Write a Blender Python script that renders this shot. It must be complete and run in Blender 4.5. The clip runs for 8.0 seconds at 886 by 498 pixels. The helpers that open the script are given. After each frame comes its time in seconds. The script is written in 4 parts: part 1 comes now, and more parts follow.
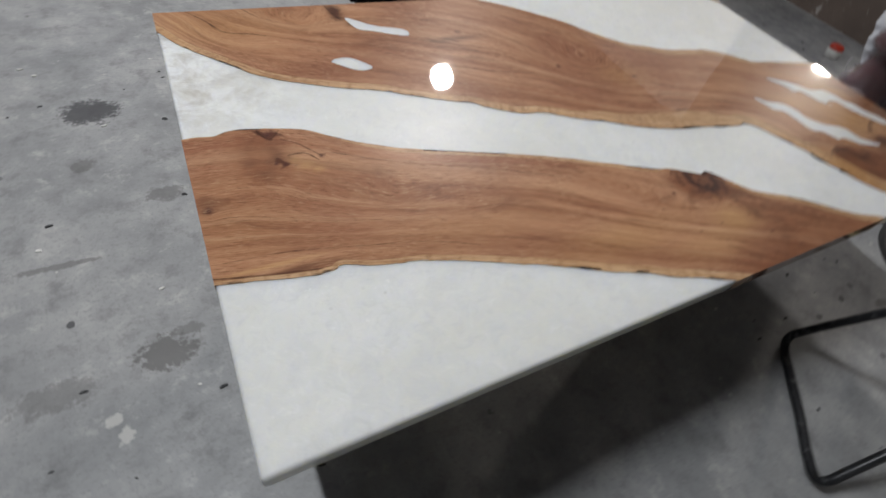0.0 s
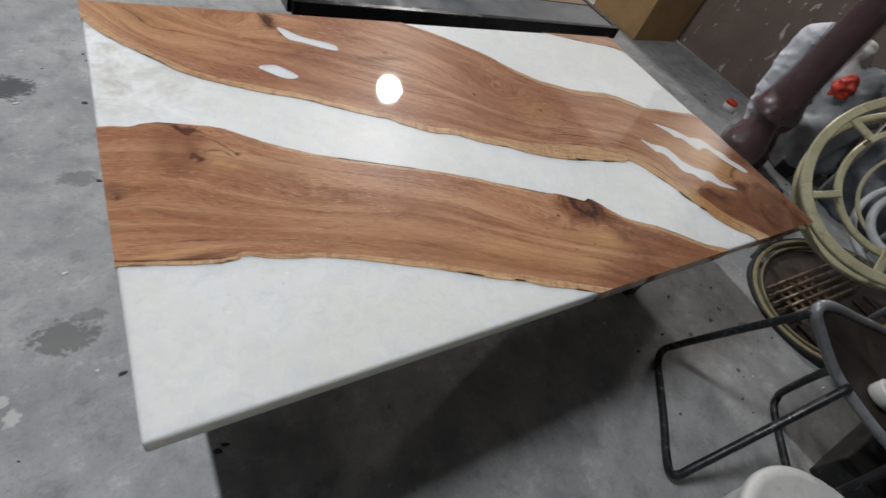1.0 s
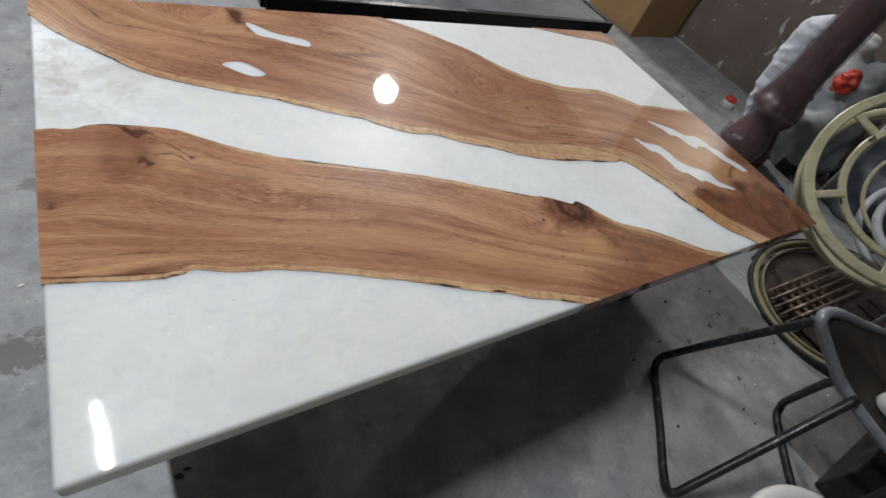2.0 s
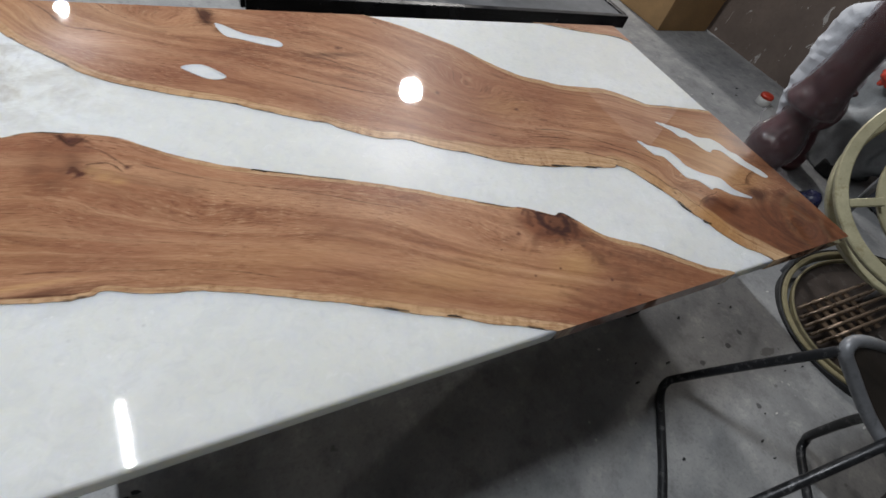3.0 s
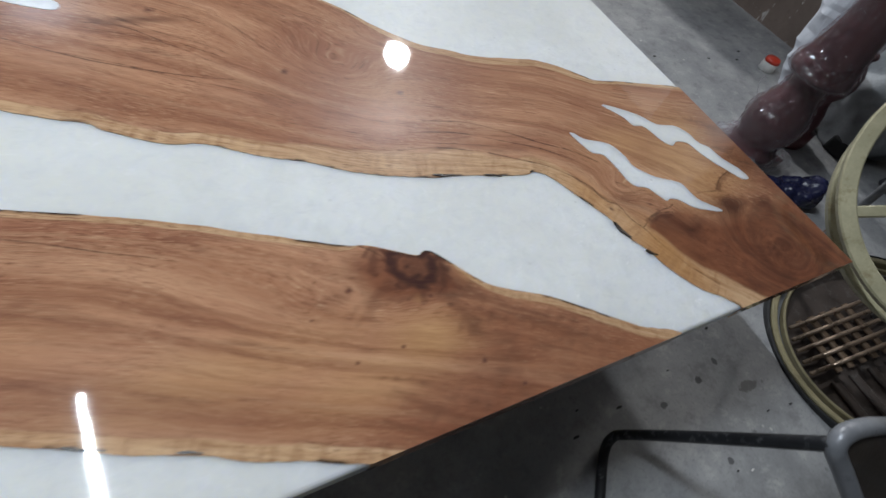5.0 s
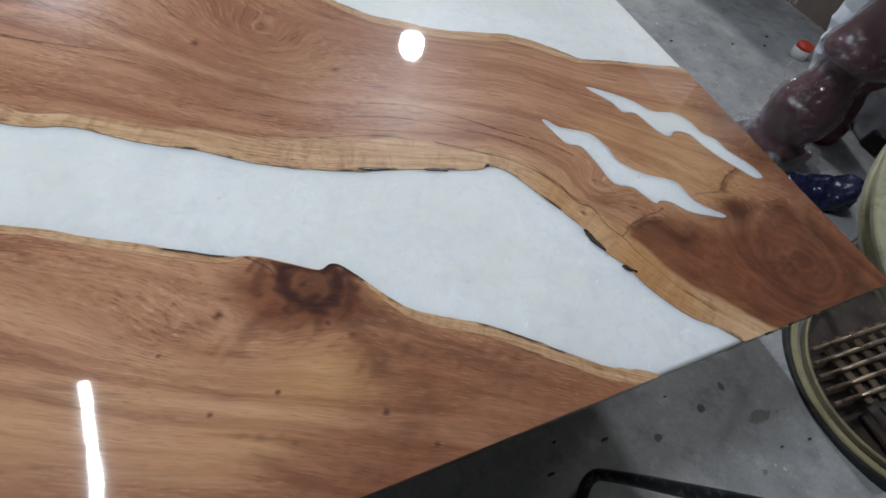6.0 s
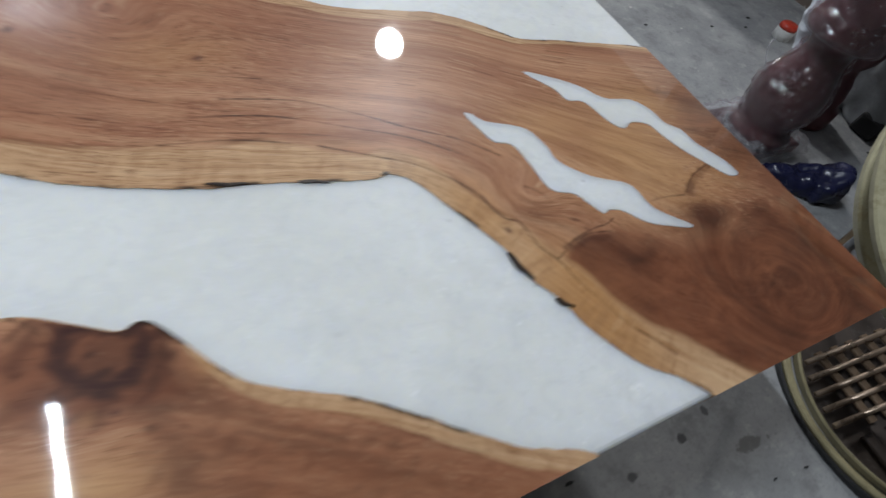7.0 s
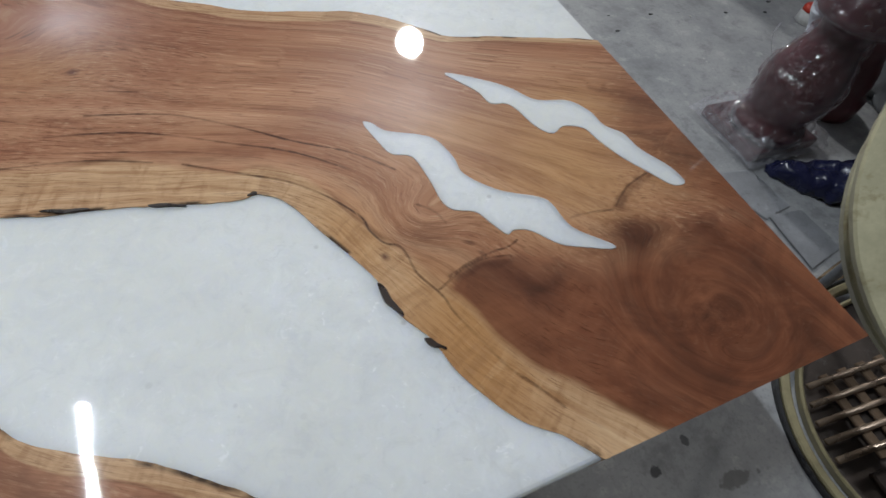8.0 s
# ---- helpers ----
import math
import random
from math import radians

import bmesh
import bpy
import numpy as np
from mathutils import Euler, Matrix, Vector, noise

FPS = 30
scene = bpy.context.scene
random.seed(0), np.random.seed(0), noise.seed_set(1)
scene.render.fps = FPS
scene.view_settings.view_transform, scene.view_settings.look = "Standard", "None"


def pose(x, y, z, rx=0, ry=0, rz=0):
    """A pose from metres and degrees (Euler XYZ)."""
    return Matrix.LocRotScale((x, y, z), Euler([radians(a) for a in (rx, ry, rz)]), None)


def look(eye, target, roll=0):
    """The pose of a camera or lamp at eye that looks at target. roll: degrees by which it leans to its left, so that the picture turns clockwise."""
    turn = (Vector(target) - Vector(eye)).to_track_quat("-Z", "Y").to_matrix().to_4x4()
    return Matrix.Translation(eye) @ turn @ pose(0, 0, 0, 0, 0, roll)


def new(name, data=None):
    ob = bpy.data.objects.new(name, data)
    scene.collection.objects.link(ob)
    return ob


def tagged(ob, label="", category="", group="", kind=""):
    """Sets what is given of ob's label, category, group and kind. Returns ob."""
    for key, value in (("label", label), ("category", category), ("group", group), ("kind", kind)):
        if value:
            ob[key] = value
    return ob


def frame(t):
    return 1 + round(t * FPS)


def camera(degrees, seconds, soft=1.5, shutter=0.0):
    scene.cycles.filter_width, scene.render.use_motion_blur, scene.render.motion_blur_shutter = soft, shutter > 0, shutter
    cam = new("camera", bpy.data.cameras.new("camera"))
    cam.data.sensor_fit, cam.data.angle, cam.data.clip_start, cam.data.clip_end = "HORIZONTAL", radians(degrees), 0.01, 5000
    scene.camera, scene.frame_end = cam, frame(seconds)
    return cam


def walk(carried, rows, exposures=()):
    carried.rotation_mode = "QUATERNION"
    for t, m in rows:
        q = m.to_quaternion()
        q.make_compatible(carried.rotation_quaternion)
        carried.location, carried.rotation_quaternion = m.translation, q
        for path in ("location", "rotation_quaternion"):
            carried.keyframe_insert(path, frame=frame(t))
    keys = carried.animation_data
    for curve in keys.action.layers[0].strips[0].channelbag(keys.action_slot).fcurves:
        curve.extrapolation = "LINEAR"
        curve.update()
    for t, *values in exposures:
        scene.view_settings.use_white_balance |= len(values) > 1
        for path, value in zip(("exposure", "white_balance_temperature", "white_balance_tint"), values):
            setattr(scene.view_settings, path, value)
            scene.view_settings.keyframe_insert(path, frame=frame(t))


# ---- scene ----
cam = camera(86.9, 8.0, shutter=0.7)
PATH = [
    (0, (0.054, -0.187, 1.302), (0.823, 0.828, -0.24), 14.7),
    (0.2, (0.066, -0.217, 1.349), (0.844, 0.814, -0.179), 17.7),
    (0.5, (0.075, -0.266, 1.384), (0.917, 0.754, -0.116), 22.0),
    (0.8, (0.073, -0.29, 1.381), (1.038, 0.691, -0.067), 24.8),
    (1, (0.083, -0.295, 1.39), (1.083, 0.652, -0.06), 25.5),
    (1.5, (0.112, -0.276, 1.372), (1.141, 0.657, -0.067), 25.6),
    (3, (0.378, -0.259, 1.352), (1.252, 0.75, -0.137), 21.5),
    (3.5, (0.47, -0.227, 1.341), (1.345, 0.781, -0.148), 20.0),
    (4, (0.606, -0.168, 1.315), (1.479, 0.812, -0.194), 20.5),
    (4.5, (0.713, -0.122, 1.279), (1.575, 0.814, -0.264), 21.6),
    (5.8, (1.061, -0.064, 1.195), (1.799, 0.859, -0.419), 20.4),
    (6, (1.073, -0.053, 1.168), (1.807, 0.875, -0.445), 20.1),
    (6.5, (1.122, -0.025, 1.119), (1.866, 0.899, -0.492), 18.5),
    (7, (1.279, 0.01, 1.079), (2.03, 0.923, -0.534), 18.9),
    (7.5, (1.439, 0.011, 1.053), (2.101, 0.963, -0.577), 14.7),
    (8, (1.493, -0.002, 1.069), (2.113, 0.962, -0.57), 13.0),
]
TONE = [(0, -0.06, 6700, 13), (0.5, -0.03, 6700, 13), (1.5, 0.05, 6600, 12), (3, 0.04, 6550, 12), (4.5, 0.10, 6280, 11), (6, 0.07, 6100, 10), (8, 0.09, 6260, 10)]
walk(cam, [(t, look(eye, target, roll)) for t, eye, target, roll in PATH], TONE)

# ---------------------------------------------------------------- light
scene.view_settings.exposure = 0.0
world = bpy.data.worlds.new("hall")
scene.world = world
world.use_nodes = True
world.node_tree.nodes["Background"].inputs[0].default_value = (0.5, 0.55, 0.62, 1)
world.node_tree.nodes["Background"].inputs[1].default_value = 0.008

HIGHBAY = (4.28, 6.81, 4.77)
HIGHBAY_FAR = (-1.35, 10.8, 5.5)
TUBE = (-0.68, 1.72, 5.26)
TUBE_TURN = 5
ADDED_LAMP = (8.0, 2.78, 2.5)


def lamp(name, kind, where, power, colour, size, length=0.0):
    data = bpy.data.lights.new(name, kind)
    data.energy, data.color = power, colour
    if kind == "POINT":
        data.shadow_soft_size = size
    else:
        data.shape, data.size, data.size_y = "RECTANGLE", size, length
    ob = new(name, data)
    ob.location = where
    return ob


lamp("highbay_light", "POINT", HIGHBAY, 800, (1.0, 0.98, 0.94), 0.21)
lamp("far_highbay_light", "POINT", HIGHBAY_FAR, 200, (0.90, 0.96, 1.0), 0.11)
# added source, never seen: throws the shadow band under the table
lamp("added_lamp_light", "POINT", ADDED_LAMP, 255, (1.0, 0.95, 0.85), 0.10)
lamp("tube_light", "AREA", TUBE, 185, (0.90, 0.96, 1.0), 0.06, 1.22).rotation_euler = (0, 0, radians(TUBE_TURN))

# ---------------------------------------------------------------- helpers for shapes and materials
TOP, LENGTH, WIDTH, THICK, FRONT = 0.605, 2.128, 1.243, 0.042, -0.004


def part(name, bm, material, parent=None, label="", smooth=True):
    mesh = bpy.data.meshes.new(name)
    bm.to_mesh(mesh)
    bm.free()
    for f in mesh.polygons:
        f.use_smooth = smooth
    mesh.materials.append(material)
    ob = new(name, mesh)
    if parent:
        ob.parent = parent
    if label:
        ob["label"] = label
    return ob


def thing(name, label, category, group="", kind="", at=(0, 0, 0), turn=0.0):
    ob = new(name)
    ob.location, ob.rotation_euler = at, (0, 0, radians(turn))
    ob.empty_display_size = 0.05
    return tagged(ob, label, category, group, kind)


def box(lo, hi, bevel=0.0, seg=2, bm=None):
    own = bmesh.new()
    r = bmesh.ops.create_cube(own, size=1)
    c, d = (Vector(lo) + Vector(hi)) / 2, Vector(hi) - Vector(lo)
    for v in own.verts:
        v.co = Vector((v.co.x * d.x, v.co.y * d.y, v.co.z * d.z)) + c
    if bevel:
        bmesh.ops.bevel(own, geom=own.edges[:], offset=bevel, segments=seg, affect="EDGES", profile=0.5)
    if bm is None:
        return own
    tmp = bpy.data.meshes.new("tmp")
    own.to_mesh(tmp)
    own.free()
    bm.from_mesh(tmp)
    bpy.data.meshes.remove(tmp)
    return bm


def lathe(profile, n=32, centre=(0, 0, 0)):
    bm = bmesh.new()
    rings = []
    for r, z in profile:
        rings.append([bm.verts.new((centre[0] + r * math.cos(2 * math.pi * i / n), centre[1] + r * math.sin(2 * math.pi * i / n), centre[2] + z)) for i in range(n)])
    for a, b in zip(rings, rings[1:]):
        for i in range(n):
            j = (i + 1) % n
            bm.faces.new((a[i], a[j], b[j], b[i]))
    for ring in (rings[0], rings[-1]):
        bm.faces.new(ring)
    bmesh.ops.recalc_face_normals(bm, faces=bm.faces[:])
    return bm


def smooth_path(points, n=8, closed=False):
    """Catmull-Rom through points of any dimension."""
    p = [np.array(q, float) for q in points]
    m = len(p)
    out = []
    last = m if closed else m - 1
    for i in range(last):
        if closed:
            a, b, c, d = p[(i - 1) % m], p[i], p[(i + 1) % m], p[(i + 2) % m]
        else:
            a, b, c, d = p[max(i - 1, 0)], p[i], p[i + 1], p[min(i + 2, m - 1)]
        for k in range(n):
            t = k / n
            out.append(0.5 * (2 * b + (c - a) * t + (2 * a - 5 * b + 4 * c - d) * t * t + (3 * b - a - 3 * c + d) * t ** 3))
    if not closed:
        out.append(p[-1])
    return np.array(out)


def sweep(path, section, closed=False, up=None, caps=True):
    """Sweeps a closed section [(across, up), ...] along a 3D path."""
    bm = bmesh.new()
    path = [Vector(p) for p in path]
    m = len(path)
    rings = []
    prev = Vector(up) if up else None
    for i, p in enumerate(path):
        a = path[(i - 1) % m] if closed else path[max(i - 1, 0)]
        b = path[(i + 1) % m] if closed else path[min(i + 1, m - 1)]
        t = (b - a).normalized()
        if prev is None:
            prev = Vector((0, 0, 1)) if abs(t.z) < 0.9 else Vector((1, 0, 0))
        u = prev
        u = (u - t * u.dot(t)).normalized()
        if not up:
            prev = u
        s = t.cross(u)
        rings.append([bm.verts.new(p + s * x + u * y) for x, y in section])
    pairs = list(zip(rings, rings[1:]))
    if closed:
        pairs.append((rings[-1], rings[0]))
    k = len(section)
    for a, b in pairs:
        for i in range(k):
            j = (i + 1) % k
            bm.faces.new((a[i], a[j], b[j], b[i]))
    if caps and not closed:
        bm.faces.new(rings[0])
        bm.faces.new(rings[-1])
    bmesh.ops.recalc_face_normals(bm, faces=bm.faces[:])
    return bm


def round_section(r, n=10):
    return [(r * math.cos(2 * math.pi * i / n), r * math.sin(2 * math.pi * i / n)) for i in range(n)]


def band_section(w, h, b=0.004):
    w, h = w / 2, h / 2
    return [(-w + b, -h), (w - b, -h), (w, -h + b), (w, h - b), (w - b, h), (-w + b, h), (-w, h - b), (-w, -h + b)]


class Mat:
    """A node material with a Principled surface and short ways to add nodes."""

    def __init__(self, name, colour=(0.5, 0.5, 0.5), rough=0.5, metal=0.0):
        self.m = bpy.data.materials.new(name)
        self.m.use_nodes = True
        self.nt = self.m.node_tree
        self.b = self.nt.nodes["Principled BSDF"]
        self.put(self.b, "Base Color", (*colour, 1))
        self.put(self.b, "Roughness", rough)
        self.put(self.b, "Metallic", metal)

    def put(self, node, key, value):
        if hasattr(value, "is_linked"):
            self.nt.links.new(value, node.inputs[key])
        else:
            node.inputs[key].default_value = value

    def node(self, kind, out=0, props=(), **inputs):
        n = self.nt.nodes.new(kind)
        for k, v in dict(props).items():
            setattr(n, k, v)
        for k, v in inputs.items():
            key = int(k[1:]) if k[0] == "i" and k[1:].isdigit() else k.replace("_", " ")
            self.put(n, key, v)
        return n.outputs[out]

    def coords(self, scale=(1, 1, 1), source=None, move=(0, 0, 0)):
        if source is None:
            source = self.node("ShaderNodeNewGeometry")
        return self.node("ShaderNodeMapping", Vector=source, Scale=scale, Location=move)

    def attr(self, name):
        return self.node("ShaderNodeAttribute", 1, {"attribute_name": name})

    def noise(self, vec, scale=1.0, detail=4.0, rough=0.55, distort=0.0):
        return self.node("ShaderNodeTexNoise", Vector=vec, Scale=scale, Detail=detail, Roughness=rough, Distortion=distort)

    def ramp(self, fac, stops):
        n = self.nt.nodes.new("ShaderNodeValToRGB")
        e = n.color_ramp.elements
        while len(e) < len(stops):
            e.new(0.5)
        for el, (pos, c) in zip(e, stops):
            el.position = pos
            el.color = (*c, 1) if len(c) == 3 else c
        self.put(n, "Fac", fac)
        return n.outputs[0]

    def grey(self, fac, lo, hi, a=0.0, b=1.0):
        return self.node("ShaderNodeMapRange", Value=fac, From_Min=lo, From_Max=hi, To_Min=a, To_Max=b)

    def mix(self, fac, a, b, how="MIX"):
        n = self.nt.nodes.new("ShaderNodeMix")
        n.data_type, n.blend_type = "RGBA", how
        self.put(n, 0, fac)
        self.put(n, 6, a if hasattr(a, "is_linked") else (*a, 1))
        self.put(n, 7, b if hasattr(b, "is_linked") else (*b, 1))
        return n.outputs[2]

    def math(self, how, a, b=0.0):
        n = self.nt.nodes.new("ShaderNodeMath")
        n.operation = how
        self.put(n, 0, a)
        self.put(n, 1, b)
        return n.outputs[0]

    def split(self, vec, axis):
        return self.node("ShaderNodeSeparateXYZ", axis, Vector=vec)

    def bump(self, height, strength=0.3, distance=0.01, key="Normal"):
        self.put(self.b, key, self.node("ShaderNodeBump", Height=height, Strength=strength, Distance=distance))

    def set(self, **kw):
        for k, v in kw.items():
            self.put(self.b, k.replace("_", " "), v)
        return self


def plain(name, colour, rough=0.5, metal=0.0, vary=0.25, scale=9.0, relief=0.15, grime=None):
    """A worn, slightly uneven surface: two scales of variation and fine relief."""
    m = Mat(name, colour, rough, metal)
    g = m.coords()
    big, small = m.noise(g, scale, 5, 0.6), m.noise(g, scale * 14, 3, 0.6)
    dark = tuple(c * (1 - vary) for c in colour)
    light = tuple(min(1, c * (1 + vary * 0.7)) for c in colour)
    c = m.ramp(big, [(0.3, dark), (0.7, light)])
    if grime:
        c = m.mix(m.grey(m.noise(g, scale * 2.3, 6, 0.7), 0.55, 0.72), c, grime)
    c = m.mix(m.grey(small, 0.35, 0.65, 0.0, 0.25), c, tuple(v * 0.7 for v in colour))
    m.put(m.b, "Base Color", c)
    m.put(m.b, "Roughness", m.grey(big, 0.3, 0.7, max(rough - 0.1, 0.02), min(rough + 0.12, 1)))
    if relief:
        m.bump(small, relief, 0.002)
    return m.m


# ---------------------------------------------------------------- materials
def wood_material():
    m = Mat("figured_wood")
    grain, tone, marks = m.attr("grain"), m.attr("tone"), m.attr("marks")
    u, v, knot = m.split(grain, 0), m.split(grain, 1), m.split(grain, 2)
    sap, heart, edge = m.split(tone, 0), m.split(tone, 1), m.split(tone, 2)
    crack, gold, red = m.split(marks, 0), m.split(marks, 1), m.split(marks, 2)
    wob = m.noise(m.coords((2.2, 7, 0.0), grain), 1.0, 4, 0.55)
    base = m.node("ShaderNodeCombineXYZ", X=u, Y=m.math("ADD", v, m.math("MULTIPLY", wob, 0.06)), Z=0.0)
    # figure that follows the grain, from broad bands to short fibres
    broad = m.noise(m.coords((0.9, 15, 1), base), 1.0, 3, 0.55, 0.3)
    band = m.noise(m.coords((1.7, 46, 1), base, (5, 0, 0)), 1.0, 4, 0.6, 0.5)
    streak = m.noise(m.coords((5, 120, 1), base), 1.0, 5, 0.65, 0.4)
    fibre = m.noise(m.coords((26, 520, 1), base), 1.0, 3, 0.6)
    ring = m.noise(m.coords((0.6, 30, 1), base, (3, 5, 0)), 1.0, 3, 0.5, 0.35)
    curl = m.noise(m.coords((58, 14, 1), base, (1, 3, 0)), 1.0, 3, 0.6, 0.6)
    pore = m.noise(m.coords((30, 600, 1), base, (3, 1, 0)), 1.0, 2, 0.5)
    patch = m.noise(m.coords((3.0, 5.0, 3)), 1.0, 3, 0.5)
    mottle = m.noise(m.coords((5, 26, 1), base, (2, 7, 0)), 1.0, 4, 0.6, 0.8)
    c = m.ramp(broad, [(0.28, (0.310, 0.138, 0.074)), (0.42, (0.390, 0.184, 0.099)), (0.55, (0.465, 0.234, 0.130)), (0.72, (0.575, 0.328, 0.196))])
    c = m.mix(m.grey(patch, 0.42, 0.62, 0.0, 0.65), c, (0.267, 0.103, 0.059))
    c = m.mix(m.grey(mottle, 0.52, 0.70, 0.0, 0.50), c, (0.223, 0.089, 0.049))
    c = m.mix(m.grey(mottle, 0.46, 0.28, 0.0, 0.50), c, (0.495, 0.281, 0.161))
    c = m.mix(m.grey(band, 0.54, 0.68, 0.0, 0.34), c, (0.183, 0.074, 0.039))
    c = m.mix(m.grey(streak, 0.56, 0.70, 0.0, 0.30), c, (0.168, 0.067, 0.034))
    c = m.mix(m.math("MULTIPLY", gold, 0.92), c, m.ramp(mottle, [(0.3, (0.575, 0.335, 0.150)), (0.7, (0.400, 0.205, 0.086))]))
    c = m.mix(m.grey(ring, 0.50, 0.66, 0.0, 0.46), c, (0.225, 0.090, 0.045))
    c = m.mix(m.grey(ring, 0.44, 0.34, 0.0, 0.30), c, (0.600, 0.370, 0.215))
    # red and smoky heartwood
    cloud = m.noise(m.coords((13, 17, 13), None, (4, 2, 0)), 1.0, 5, 0.6, 1.2)
    smoke = m.math("ADD", m.math("MULTIPLY", cloud, 0.6), m.math("MULTIPLY", mottle, 0.4))
    c = m.mix(m.math("MULTIPLY", red, 0.92), c, m.ramp(m.math("ADD", m.math("MULTIPLY", cloud, 0.55), m.math("ADD", m.math("MULTIPLY", mottle, 0.3), m.math("MULTIPLY", ring, 0.15))), [(0.30, (0.260, 0.096, 0.044)), (0.5, (0.155, 0.050, 0.023)), (0.68, (0.068, 0.022, 0.012))]))
    c = m.mix(m.grey(m.math("ADD", heart, m.math("MULTIPLY", m.grey(mottle, 0.3, 0.7, -0.5, 0.5), 0.4)), 0.06, 0.72, 0.0, 0.96), c,
              m.ramp(smoke, [(0.30, (0.155, 0.057, 0.030)), (0.5, (0.095, 0.036, 0.020)), (0.70, (0.042, 0.018, 0.012))]))
    c = m.mix(m.grey(heart, 0.80, 1.30, 0.0, 0.88), c, (0.036, 0.012, 0.011))
    # sapwood with a dark line where it meets the heart
    level = m.math("ADD", sap, m.math("MULTIPLY", m.grey(wob, 0.3, 0.7, -0.5, 0.5), 0.10))
    sapc = m.ramp(streak, [(0.3, (0.680, 0.475, 0.290)), (0.48, (0.570, 0.370, 0.205)), (0.66, (0.390, 0.220, 0.110))])
    c = m.mix(m.math("MULTIPLY", m.grey(level, 0.45, 0.54), m.grey(patch, 0.36, 0.60, 0.94, 0.74)), c, sapc)
    c = m.mix(m.math("MULTIPLY", m.grey(level, 0.45, 0.56), m.math("MULTIPLY", gold, 0.9)), c, (0.450, 0.225, 0.080))
    c = m.mix(m.math("MULTIPLY", m.grey(level, 0.45, 0.56), m.grey(curl, 0.52, 0.66, 0.0, 0.45)), c, (0.300, 0.150, 0.066))
    c = m.mix(m.math("MULTIPLY", m.grey(level, 0.45, 0.56), m.grey(curl, 0.45, 0.32, 0.0, 0.32)), c, (0.660, 0.430, 0.230))
    seam = m.grey(m.math("ABSOLUTE", m.math("SUBTRACT", level, 0.47)), 0.055, 0.0)
    c = m.mix(m.math("MULTIPLY", seam, m.grey(m.noise(m.coords((9, 9, 9)), 1, 3), 0.45, 0.62, 0.0, 0.6)), c, (0.12, 0.045, 0.018))
    # knots: rings round a dark middle
    round_knot = m.math("ADD", knot, m.math("MULTIPLY", m.grey(m.noise(m.coords((90, 90, 90)), 1, 4, 0.6), 0.0, 1.0, -0.5, 0.5), 2.2))
    kw = m.node("ShaderNodeTexWave", 1, {"wave_type": "BANDS", "bands_direction": "X"}, Vector=m.node("ShaderNodeCombineXYZ", X=round_knot, Y=0.0, Z=0.0), Scale=0.55, Distortion=1.0, Detail=2.0)
    kc = m.mix(kw, (0.055, 0.017, 0.015), (0.100, 0.034, 0.026))
    c = m.mix(m.grey(round_knot, 1.7, 0.3, 0.0, 0.85), c, kc)
    # short fibres, flecks, pores and scattered pin knots
    fleck = m.noise(m.coords((48, 330, 1), base, (9, 2, 0)), 1.0, 3, 0.65)
    calm_heart = m.math("MULTIPLY", m.grey(heart, 0.25, 0.75, 1.0, 0.06), m.grey(red, 0.1, 0.8, 1.0, 0.12))
    plain_gold = m.grey(gold, 0.1, 0.8, 1.0, 0.3)
    lively = m.math("MULTIPLY", m.grey(m.noise(m.coords((6, 6, 6), None, (5, 5, 0)), 1, 3), 0.38, 0.62, 0.25, 1.0), m.math("MULTIPLY", calm_heart, plain_gold))
    c = m.mix(m.math("MULTIPLY", m.grey(fleck, 0.54, 0.66, 0.0, 0.68), lively), c, (0.130, 0.048, 0.022))
    c = m.mix(m.math("MULTIPLY", m.grey(fleck, 0.45, 0.32, 0.0, 0.52), lively), c, (0.640, 0.420, 0.250))
    c = m.mix(m.grey(fibre, 0.52, 0.70, 0.0, 0.32), c, (0.150, 0.058, 0.028))
    c = m.mix(m.math("MULTIPLY", m.grey(fibre, 0.46, 0.28, 0.0, 0.22), calm_heart), c, (0.600, 0.390, 0.230))
    c = m.mix(m.math("MULTIPLY", m.grey(pore, 0.60, 0.69, 0.0, 0.75), m.math("MULTIPLY", m.grey(patch, 0.4, 0.6), plain_gold)), c, (0.085, 0.032, 0.014))
    pins = m.node("ShaderNodeTexVoronoi", 0, {}, Vector=m.coords((9, 24, 1), base, (1, 4, 0)), Scale=1.0, Randomness=1.0)
    c = m.mix(m.math("MULTIPLY", m.grey(pins, 0.09, 0.04), m.grey(m.noise(m.coords((4, 4, 4), None, (2, 0, 0)), 1, 1), 0.58, 0.64, 0.0, 0.75)), c, (0.05, 0.018, 0.010))
    # cracks, and bark left at the live edge
    ck = m.math("ADD", crack, m.math("MULTIPLY", m.noise(m.coords((60, 60, 60)), 1, 3), 0.003))
    c = m.mix(m.math("MULTIPLY", m.grey(ck, 0.0040, 0.0018, 0.0, 0.92), m.grey(m.noise(m.coords((9, 9, 9)), 1, 3), 0.34, 0.56, 0.25, 1.0)), c, (0.040, 0.015, 0.008))
    bark = m.math("MULTIPLY", m.grey(edge, 0.0055, 0.002), m.grey(m.noise(m.coords((9, 9, 9)), 1, 4, 0.6), 0.53, 0.60))
    c = m.mix(m.math("MULTIPLY", bark, 0.92), c, (0.022, 0.013, 0.009))
    m.set(Base_Color=c, Roughness=0.38, Specular_IOR_Level=0.04, Coat_Weight=1.0, Coat_Roughness=0.028, Coat_IOR=1.5)
    m.bump(fibre, 0.06, 0.0005)
